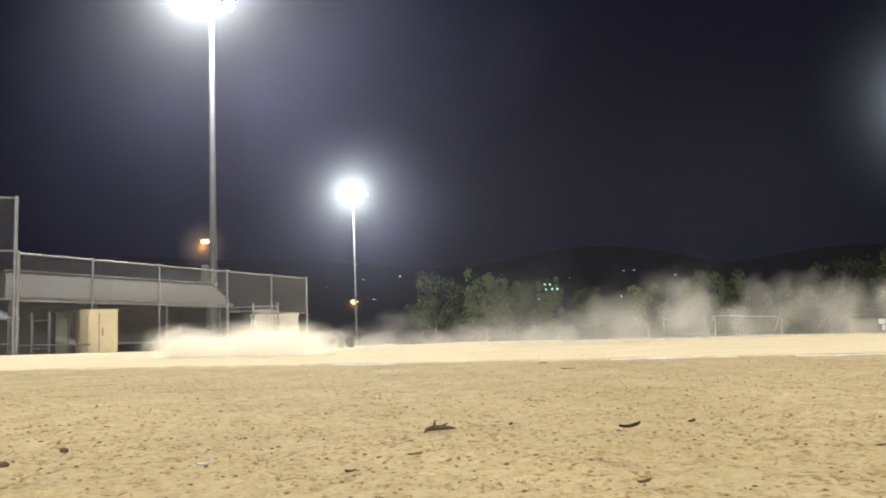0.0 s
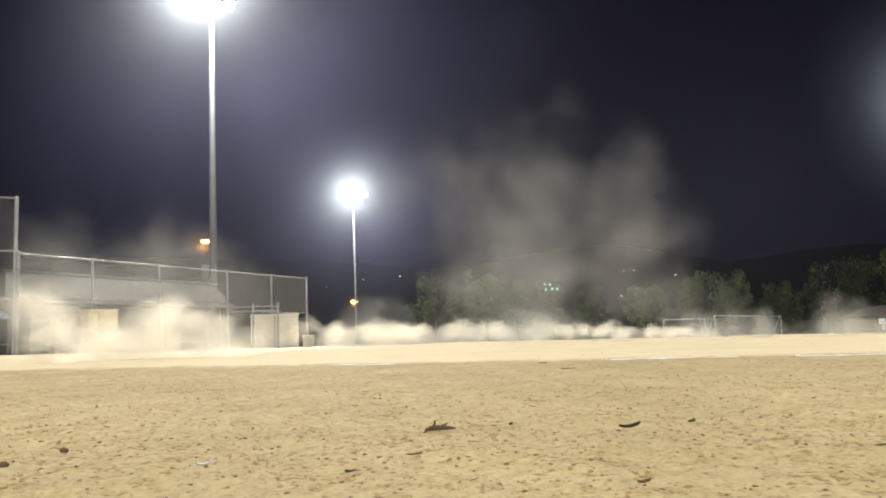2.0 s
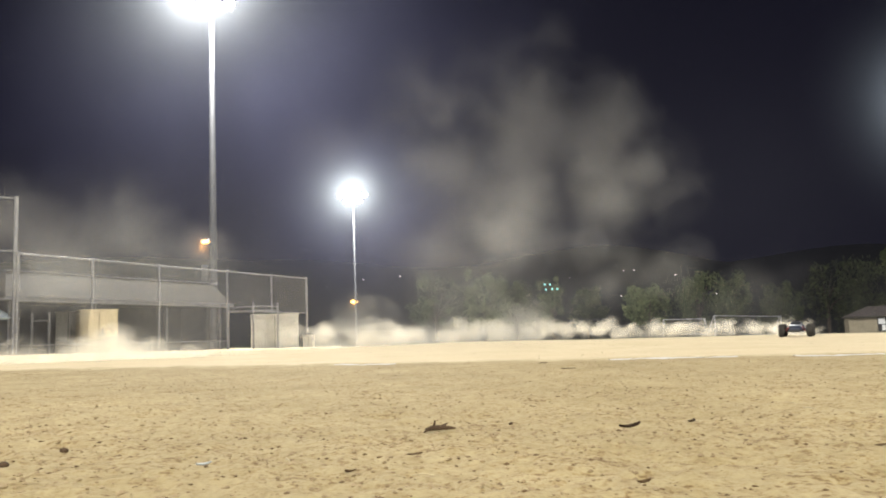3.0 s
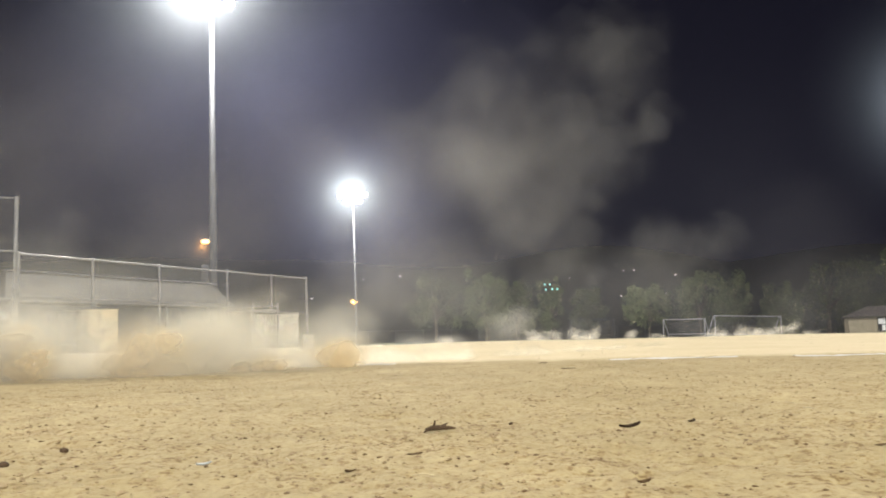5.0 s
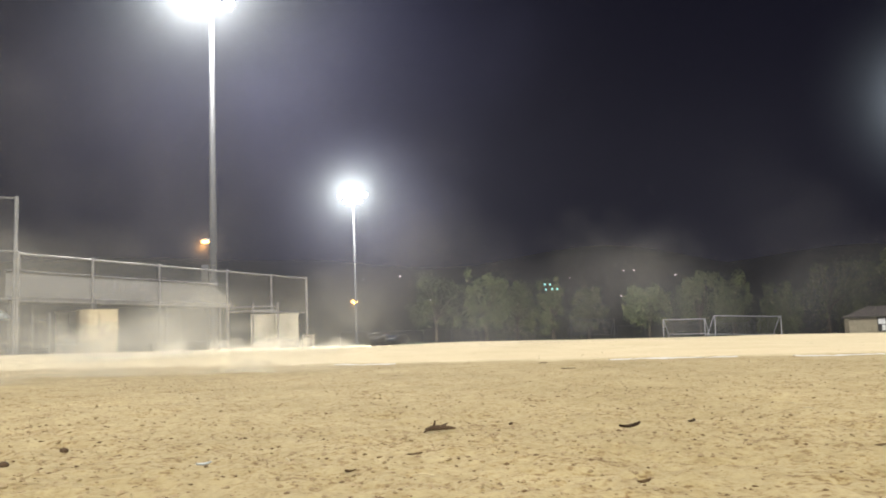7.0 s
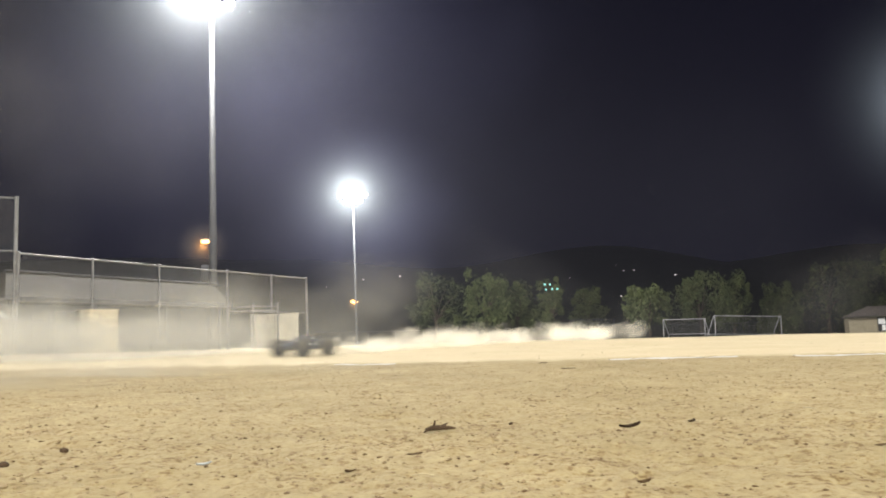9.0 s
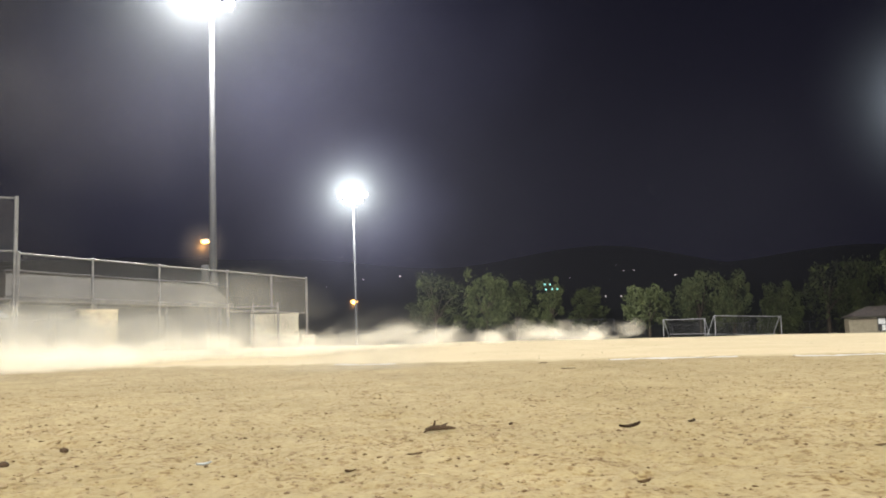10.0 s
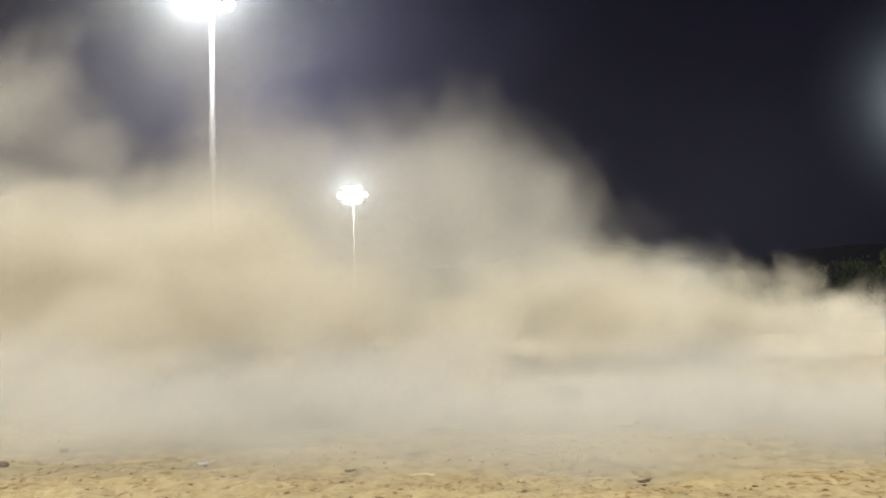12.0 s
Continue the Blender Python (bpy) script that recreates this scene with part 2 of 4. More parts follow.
def value_noise(x, y, seed=0):
    """Smooth noise between -1 and 1 on numpy arrays."""
    xi, yi = np.floor(x).astype(np.int64), np.floor(y).astype(np.int64)
    fx, fy = x - xi, y - yi
    fx, fy = fx * fx * (3 - 2 * fx), fy * fy * (3 - 2 * fy)

    def lattice(i, j):
        h = (i * 374761393 + j * 668265263 + seed * 974634777) & 0xFFFFFFFF
        h = ((h ^ (h >> 13)) * 1274126177) & 0xFFFFFFFF
        return ((h ^ (h >> 16)) & 0xFFFF) / 32767.5 - 1
    return ((lattice(xi, yi) * (1 - fx) + lattice(xi + 1, yi) * fx) * (1 - fy)
            + (lattice(xi, yi + 1) * (1 - fx) + lattice(xi + 1, yi + 1) * fx) * fy)


def lie(x, y):
    """The height of the field without its small clods: a slope down to one side, a low rise behind the foul line, hills far off."""
    x, y = np.asarray(x, float), np.asarray(y, float)
    rise = (0.05 + 0.07 * smoothstep(-4, 1, x)) * smoothstep(4.6, 13, y) * (1 - smoothstep(16, 30, y))
    rise = rise + 0.012 * value_noise(x * 0.7, y * 0.5, 3) * smoothstep(3, 9, y) * (1 - smoothstep(30, 60, y))
    hill = 50 * smoothstep(130, 520, y - 0.12 * x) * (1 + 0.25 * value_noise(x / 90, y / 400, 5))
    return -0.0152 * np.clip(x, -60, 60) + rise + hill


def ground_height(x, y):
    x, y = np.asarray(x, float), np.asarray(y, float)
    r = np.hypot(x, y)
    near = 1 - smoothstep(6, 16, r)
    z = lie(x, y)
    z = z + near * (0.004 * value_noise(x * 6, y * 6, 11) + 0.0025 * value_noise(x * 17, y * 17, 12)
                    + 0.0035 * value_noise(x * 45, y * 45, 13) + 0.0015 * value_noise(x * 110, y * 110, 14))
    pits = np.clip(value_noise(x * 9, y * 13, 21) - 0.35, 0, 1)
    return z - near * 0.011 * pits


def build_ground():
    rows = np.concatenate([[0.12], 0.3 * np.exp(np.arange(0, 330) * 0.0122), 0.3 * np.exp(330 * 0.0122) * 1.13 ** np.arange(1, 44)])
    half = radians(34)
    cols = np.concatenate([np.linspace(-half, half, 330), np.linspace(half, 2 * math.pi - half, 44)[1:-1]])
    rr, cc = np.meshgrid(rows, cols, indexing="ij")
    x, y = rr * np.sin(cc), rr * np.cos(cc)
    z = ground_height(x, y)
    n, m = rr.shape
    verts = np.stack([x, y, z], -1).reshape(-1, 3)
    i, j = np.meshgrid(np.arange(n - 1), np.arange(m), indexing="ij")
    k = (j + 1) % m
    quads = np.stack([i * m + j, (i + 1) * m + j, (i + 1) * m + k, i * m + k], -1).reshape(-1, 4)
    verts = np.vstack([verts, [[0, 0, float(ground_height(0.0, 0.0))]]])
    mid = len(verts) - 1
    fan = [(mid, a, (a + 1) % m) for a in range(m)]
    me = bpy.data.meshes.new("ground")
    me.from_pydata(verts.tolist(), [], [tuple(q[::-1]) for q in quads.tolist()] + [f[::-1] for f in fan])
    me.update()
    if me.polygons[0].normal.z < 0:
        me.flip_normals()
    for f in me.polygons:
        f.use_smooth = True
    me.materials.append(DIRT)
    tagged(new("ground", me), "dry tan dirt ball field with scuffed clods and dark outfield grass", "ground", kind="structure")


build_ground()


# ---------------------------------------------------------------- fence, backstop and dugout
def chain_link(bm, a, b, low, high, pitch=0.075, thick=0.0035):
    """Two sets of slanting wires between the points a and b of the plan."""
    a, b = Vector((*a, 0)), Vector((*b, 0))
    run = (b - a).length
    way = (b - a) / run
    side = Vector((-way.y, way.x, 0))
    tall = high - low
    verts, faces = [], []
    for slant in (1, -1):
        s = -tall
        while s < run:
            u0, u1 = max(s, 0.0), min(s + tall, run)
            if u1 - u0 > 0.02:
                v0, v1 = u0 - s, u1 - s
                if slant < 0:
                    v0, v1 = tall - v0, tall - v1
                p, q = a + way * u0 + Vector((0, 0, low + v0)), a + way * u1 + Vector((0, 0, low + v1))
                across = (q - p).normalized().cross(side) * thick
                off = side * thick
                k = len(verts)
                for c in (p, q):
                    verts += [c + across, c - across * 0.5 + off, c - across * 0.5 - off]
                faces += [(k, k + 1, k + 4, k + 3), (k + 1, k + 2, k + 5, k + 4), (k + 2, k, k + 3, k + 5)]
            s += pitch
    vs = [bm.verts.new(v) for v in verts]
    for f in faces:
        bm.faces.new([vs[i] for i in f])
    return bm


def build_fence():
    a, b = Vector((-14.34, 26.9)), Vector((-7.13, 41.4))
    stops = [0.0, 0.185, 0.385, 0.632, 0.825, 1.0]
    fence = empty("chain_link_fence", pose(0, 0, 0), "tall galvanised chain-link ball field fence with pipe rails", "fence")
    at = [a + (b - a) * s for s in stops]
    for k, p in enumerate(at):
        z = float(lie(p.x, p.y))
        bm = tube(bmesh.new(), (p.x, p.y, z - 0.1), (p.x, p.y, 3.66), 0.042 if k not in (0, 5) else 0.055)
        bmesh.ops.create_uvsphere(bm, u_segments=10, v_segments=6, radius=0.06, matrix=Matrix.Translation((p.x, p.y, 3.67)))
        part("post", bm, STEEL, fence)
    for k in range(5):
        p, q = at[k], at[k + 1]
        part("top_rail", tube(bmesh.new(), (p.x, p.y, 3.64), (q.x, q.y, 3.64), 0.032), STEEL, fence)
        mid = 2.04 if k < 3 else 1.86
        part("middle_rail", tube(bmesh.new(), (p.x, p.y, mid), (q.x, q.y, mid), 0.028), STEEL, fence)
        if k < 3:
            part("bottom_rail", tube(bmesh.new(), (p.x, p.y, 0.55), (q.x, q.y, 0.52), 0.026), STEEL, fence)
        part("mesh_panel", chain_link(bmesh.new(), p, q, 0.22 if k < 3 else 1.86, 3.64), WIRE, fence, smooth=False)
    stop = empty("backstop", pose(0, 0, 0), "very tall galvanised backstop with chain-link mesh", "backstop")
    corners = [Vector((-14.42, 26.85)), Vector((-17.6, 24.9)), Vector((-20.4, 22.4))]
    for p in corners:
        part("post", tube(bmesh.new(), (p.x, p.y, float(lie(p.x, p.y)) - 0.1), (p.x, p.y, 5.6), 0.062), STEEL, stop)
    for p, q in zip(corners, corners[1:]):
        for z in (5.53, 3.72, 2.1, 0.6):
            part("rail", tube(bmesh.new(), (p.x, p.y, z), (q.x, q.y, z), 0.032), STEEL, stop)
        part("mesh_panel", chain_link(bmesh.new(), p, q, 0.25, 5.53), WIRE, stop, smooth=False)


build_fence()


def along(s, off):
    """A point s metres along the fence line and off metres behind it."""
    a, way = Vector((-14.34, 26.9)), Vector((7.21, 14.5)).normalized()
    back = Vector((-way.y, way.x))
    return a + way * s + back * off


TURN = math.degrees(math.atan2(14.5, 7.21))


def build_dugout():
    p = along(0, 0)
    dug = empty("dugout", pose(p.x, p.y, 0.2, 0, 0, TURN), "open tan-roofed dugout behind the chain-link fence", "dugout")
    # x runs along the fence, y away from the field
    bm = bmesh.new()
    ridge, eave, back = (3.0, 1.5), (2.02, 0.35), (2.1, 3.6)
    xs = ((0.6, -0.2), (10.9, 10.95))
    prof = []
    for top, low in (xs[0], xs[1]):
        prof.append([bm.verts.new((low, eave[1], eave[0])), bm.verts.new((top, ridge[1], ridge[0])), bm.verts.new((low, back[1], back[0])),
                     bm.verts.new((low, back[1], back[0] - 0.14)), bm.verts.new((low, eave[1], eave[0] - 0.14))])
    for k in range(5):
        bm.faces.new((prof[0][k], prof[0][(k + 1) % 5], prof[1][(k + 1) % 5], prof[1][k]))
    bm.faces.new(prof[0][::-1])
    bm.faces.new(prof[1])
    bmesh.ops.recalc_face_normals(bm, faces=bm.faces)
    part("roof", bm, ROOF, dug, smooth=False)
    part("gutter", box(bmesh.new(), 5.35, 0.30, 1.95, 11.2, 0.10, 0.12, 0.02), STEEL, dug)
    part("ridge_cap", box(bmesh.new(), 5.9, 1.5, 3.02, 10.6, 0.16, 0.06, 0.015), STEEL, dug)
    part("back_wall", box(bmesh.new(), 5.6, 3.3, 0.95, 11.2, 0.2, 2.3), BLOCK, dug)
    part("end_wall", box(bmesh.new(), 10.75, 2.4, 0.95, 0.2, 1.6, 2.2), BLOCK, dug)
    for x in (0.3, 3.8, 7.4, 10.6):
        part("post", box(bmesh.new(), x, 0.8, 0.95, 0.1, 0.1, 2.1, 0.01), STEEL, dug)
    bench = empty("bench", Matrix(), "long aluminium players bench inside the dugout", "bench")
    q = along(6.2, 2.6)
    bench.matrix_basis = pose(q.x, q.y, 0.2, 0, 0, TURN)
    part("seat", box(bmesh.new(), 0, 0, 0.42, 5.0, 0.28, 0.05, 0.01), STEEL, bench)
    for x in (-2.1, 0, 2.1):
        part("leg", box(bmesh.new(), x, 0, 0.18, 0.06, 0.24, 0.46, 0.008), STEEL, bench)


build_dugout()


def storage_box(name, p, turn, sx, sy, sz, material, label, ribs=True):
    """A corrugated metal storage box with a flat overhanging lid and double doors."""
    z = float(lie(p[0], p[1]))
    thing = empty(name, pose(p[0], p[1], z, 0, 0, turn), label, "storage box")
    part("body", box(bmesh.new(), 0, 0, sz / 2, sx, sy, sz, 0.015), material, thing)
    bm = bmesh.new()
    if ribs:
        n = int(sx / 0.16)
        for k in range(n):
            box(bm, -sx / 2 + (k + 0.5) * sx / n, -sy / 2 - 0.012, sz / 2, 0.07, 0.03, sz * 0.94, 0.008)
        n = int(sy / 0.16)
        for k in range(n):
            for s in (-1, 1):
                box(bm, s * (sx / 2 + 0.012), -sy / 2 + (k + 0.5) * sy / n, sz / 2, 0.03, 0.07, sz * 0.94, 0.008)
        tagged(part("ribs", bm, material, thing), kind="stuff")
    part("lid", box(bmesh.new(), 0, 0, sz + 0.03, sx + 0.08, sy + 0.08, 0.06, 0.012), material, thing)
    part("door_seam", box(bmesh.new(), 0, -sy / 2 - 0.02, sz / 2, 0.02, 0.03, sz * 0.92), PLASTIC, thing)
    part("latch", box(bmesh.new(), 0.12, -sy / 2 - 0.035, sz * 0.5, 0.05, 0.03, 0.3, 0.01), STEEL, thing)
    return thing


storage_box("storage_box", (-13.15, 30.3), 30, 1.25, 1.5, 1.55, CREAM, "cream corrugated metal storage box behind the fence")
# added box in a greyer metal, standing in for the cream box's shaded face
storage_box("storage_box", (-14.6, 31.4), 6, 0.95, 0.7, 1.55, WHITE_METAL, "off-white box added as the cream storage box's shaded side", ribs=False)
storage_box("storage_box", (-8.2, 38.6), 12, 2.2, 1.3, 1.55, WHITE_METAL, "white metal storage box outside the fence end", ribs=False)
storage_box("storage_box", (-6.9, 40.4), 12, 0.55, 0.5, 0.55, WHITE_METAL, "small white storage bin on the dirt", ribs=False)


def pipe_frame(name, label, posts, tall, rails):
    thing = empty(name, pose(0, 0, 0), label, "railing")
    for x, y in posts:
        part("post", tube(bmesh.new(), (x, y, float(lie(x, y)) - 0.05), (x, y, tall + 0.12), 0.045), STEEL, thing)
    for (x, y), (u, v) in zip(posts, posts[1:]):
        for z in rails:
            part("rail", tube(bmesh.new(), (x, y, z), (u, v, z), 0.03), STEEL, thing)


pipe_frame("pipe_railing", "galvanised pipe railing at the dugout opening", [(-10.1, 37.4), (-8.75, 36.6), (-7.75, 37.2)], 2.1, (2.05, 1.85))
pipe_frame("pipe_gate", "galvanised pipe gate in front of the dugout", [(-14.55, 28.3), (-13.85, 28.1)], 1.55, (1.4, 0.42))


def build_canopy():
    p = (-15.6, 27.6)
    z = float(lie(*p))
    tent = empty("pop_up_canopy", pose(p[0], p[1], z, 0, 0, 15), "pale blue cloth canopy on thin steel legs", "canopy")
    bm = bmesh.new()
    r = bmesh.ops.create_cone(bm, cap_ends=False, segments=4, radius1=1.05, radius2=0.05, depth=0.42, matrix=pose(0, 0, 1.48, 0, 0, 45))
    bmesh.ops.solidify(bm, geom=bm.faces[:], thickness=0.02)
    part("canopy_cloth", bm, BLUE_CLOTH, tent, smooth=False)
    for x in (-0.7, 0.7):
        for y in (-0.7, 0.7):
            part("leg", tube(bmesh.new(), (x, y, 0), (x, y, 1.3), 0.02), STEEL, tent)


build_canopy()


# ---------------------------------------------------------------- light poles
def flood_pole(place, rows, cols, width, height, r, label):
    x, y, z = place
    base = float(lie(x, y))
    pole = empty("floodlight_pole", pose(x, y, base), label, "light pole", "floodlight poles round the field")
    top = z - base
    part("mast", tube(bmesh.new(), (0, 0, -0.3), (0, 0, top + height / 2), r, r * 0.55, 20), POLE, pole)
    part("base_collar", tube(bmesh.new(), (0, 0, -0.1), (0, 0, 0.5), r * 1.5, r * 1.2, 20), POLE, pole)
    for k in range(rows):
        zz = top + height * (k / max(rows - 1, 1) - 0.5)
        part("crossarm", box(bmesh.new(), 0, 0.12, zz, width * (1 if k == rows // 2 else 0.62), 0.12, 0.1, 0.01), POLE, pole)
        short = 0 if k == rows // 2 else 1
        for c in range(short, cols - short):
            xx = width * (c / (cols - 1) - 0.5)
            bm = bmesh.new()
            tilt = pose(xx, -0.2, zz, 72, 0, 0)
            bmesh.ops.create_cone(bm, cap_ends=True, segments=16, radius1=0.34, radius2=0.14, depth=0.42, matrix=tilt @ pose(0, 0, 0, 180, 0, 0))
            head = part("lamp_head", bm, ALLOY, pole)
            bm = bmesh.new()
            bmesh.ops.create_uvsphere(bm, u_segments=16, v_segments=8, radius=0.33, matrix=tilt @ Matrix.Translation((0, 0, 0.2)) @ Matrix.Diagonal((1, 1, 0.35, 1)))
            part("lens", bm, LAMP_WHITE, head, "glaring white lens")
    return pole


flood_pole(NEAR_LAMP, 3, 6, 3.6, 1.6, 0.22, "tall grey floodlight pole with glaring lamps behind the dugout")
flood_pole(FAR_LAMP, 3, 5, 2.7, 1.4, 0.15, "tall grey steel floodlight pole with glaring lamps across the outfield")
flood_pole(SIDE_LAMP, 3, 5, 3.0, 1.9, 0.20, "tall grey steel floodlight pole beside the soccer goals")
cab = empty("switch_cabinet", pose(-13.0, 43.6, float(lie(-13.0, 43.6))), "grey electrical cabinet mounted high on a steel post", "cabinet")
part("post", box(bmesh.new(), 0, 0, 2.2, 0.1, 0.1, 4.6, 0.01), POLE, cab)
part("housing", box(bmesh.new(), 0, -0.05, 4.1, 0.36, 0.26, 0.95, 0.02), POLE, cab)


def sodium_lamp(x, y, z, reach, label, big=1.0):
    base = float(lie(x, y))
    lamp = empty("street_lamp", pose(x, y, base), label, "street lamp")
    top = z - base
    part("post", tube(bmesh.new(), (0, 0, -0.2), (0, 0, top), 0.09, 0.055, 12), POLE, lamp)
    part("arm", tube(bmesh.new(), (0, 0, top - 0.05), (reach * 0.6, 0, top + 0.1), 0.035), POLE, lamp)
    head = part("lamp_head", box(bmesh.new(), reach, 0, top + 0.12, 0.75, 0.3, 0.16, 0.06), ALLOY, lamp)
    bm = bmesh.new()
    bmesh.ops.create_uvsphere(bm, u_segments=14, v_segments=8, radius=0.3 * big, matrix=Matrix.Translation((reach, -0.02, top + 0.02)) @ Matrix.Diagonal((1.15, 0.7, 0.5, 1)))
    part("lens", bm, LAMP_SODIUM, head, "orange sodium lens")
    flood("sodium_light", (x + reach, y - 0.5, z - 0.45), (x + reach, y, 0), 350 * big, 0.25, (1.0, 0.5, 0.14))


sodium_lamp(-16.83, 58.0, 8.0, -0.45, "slim street lamp with an orange sodium head")
# lens drawn oversized here, to hold the far lamp's glare
sodium_lamp(-16.75, 150.0, 8.1, -0.2, "distant street lamp with an orange sodium head", 2.0)


# ---------------------------------------------------------------- goals, hut, far fence
def goal(x, y, z, turn, lean, wide, tall, deep, label, paint=None):
    paint = paint or GOAL_WHITE
    thing = empty("soccer_goal", pose(x, y, z, 0, lean, turn), label, "soccer goal", "goals on the outfield")
    r = 0.055
    for s in (-1, 1):
        part("post", tube(bmesh.new(), (s * wide / 2, 0, -0.4), (s * wide / 2, 0, tall), r), paint, thing)
        part("back_stay", tube(bmesh.new(), (s * wide / 2, deep, -0.4), (s * wide / 2, 0.25, tall - 0.02), r * 0.8), paint, thing)
        part("top_stay", tube(bmesh.new(), (s * wide / 2, 0, tall - 0.02), (s * wide / 2, 0.35, tall - 0.02), r * 0.8), paint, thing)
    part("crossbar", tube(bmesh.new(), (-wide / 2 - r, 0, tall), (wide / 2 + r, 0, tall), r), paint, thing)
    part("ground_bar", tube(bmesh.new(), (-wide / 2, deep, 0.05), (wide / 2, deep, 0.05), r * 0.8), paint, thing)
    bm = bmesh.new()
    n = int(wide / 0.24)
    for k in range(n + 1):
        u = -wide / 2 + wide * k / n
        tube(bm, (u, 0.25, tall - 0.04), (u, deep, 0.02), 0.007, sides=3)
    for k in range(1, 10):
        s = k / 10
        tube(bm, (-wide / 2, 0.25 + (deep - 0.25) * s, tall * (1 - s)), (wide / 2, 0.25 + (deep - 0.25) * s, tall * (1 - s)), 0.007, sides=3)
    tagged(part("net", bm, NET, thing, smooth=False), kind="stuff")


goal(36.3, 97.0, -0.45, 14, 2.2, 9.0, 2.2, 1.9, "white steel soccer goal with a thin net on the outfield")
goal(31.2, 106.0, -0.2, -32, 1.0, 5.4, 2.0, 2.4, "smaller white soccer goal turned aside on the outfield")
# dim light on this goal is painted, by using the dark pole material
goal(20.9, 115.0, 0.2, 8, 1.2, 6.4, 2.2, 1.9, "soccer goal standing far back, coloured dark to look unlit", POLE)


def build_hut():
    hut = empty("hut", pose(51.0, 90.5, -0.95, 0, 0, -22), "tan stucco hut with a low dark shingle roof", "hut")
    w, d, h = 11.0, 6.0, 2.05
    part("wall", box(bmesh.new(), 0, 0, h / 2, w, d, h), HUT, hut, smooth=False)
    bm = bmesh.new()
    o = 0.45
    v = [bm.verts.new(q) for q in ((-w / 2 - o, -d / 2 - o, h - 0.05), (w / 2 + o, -d / 2 - o, h - 0.05), (w / 2 + o, d / 2 + o, h - 0.05), (-w / 2 - o, d / 2 + o, h - 0.05),
                                   (-w / 2 + 2.2, 0, h + 1.15), (w / 2 - 2.2, 0, h + 1.15))]
    for f in ((0, 1, 5, 4), (1, 2, 5), (2, 3, 4, 5), (3, 0, 4), (3, 2, 1, 0)):
        bm.faces.new([v[i] for i in f])
    part("roof", bm, SHINGLE, hut, smooth=False)
    part("fascia", box(bmesh.new(), 0, -d / 2 - o, h - 0.08, w + 2 * o, 0.05, 0.2), ROOF, hut)
    board = part("notice_board", box(bmesh.new(), -1.75, -d / 2 - 0.05, 1.15, 1.9, 0.06, 1.6, 0.02), PLASTIC, hut, "dark notice board")
    for x, z, sx, sz in ((-2.25, 1.45, 0.7, 0.62), (-2.1, 0.75, 0.35, 0.62), (-1.3, 1.5, 0.4, 0.3), (-1.15, 1.05, 0.38, 0.35), (-1.25, 0.62, 0.3, 0.3)):
        part("notice", box(bmesh.new(), x, -d / 2 - 0.095, z, sx, 0.02, sz), PAPER, board)


build_hut()


def far_fence():
    fence = empty("outfield_fence", pose(0, 0, 0), "low dark chain-link outfield fence behind the goals", "fence")
    pts = [(x, 122 + 0.02 * x) for x in np.arange(-16, 68, 4.2)]
    for x, y in pts:
        part("post", tube(bmesh.new(), (x, y, float(lie(x, y)) - 0.1), (x, y, float(lie(x, y)) + 1.9), 0.05, sides=6), POLE, fence)
    for (x, y), (u, v) in zip(pts, pts[1:]):
        part("rail", tube(bmesh.new(), (x, y, float(lie(x, y)) + 1.85), (u, v, float(lie(u, v)) + 1.85), 0.035, sides=6), POLE, fence)
    bm = bmesh.new()
    chain_link(bm, pts[0], pts[-1], -0.3, 1.6, 0.3, 0.006)
    tagged(part("mesh_panel", bm, POLE, fence, smooth=False), kind="stuff")


far_fence()


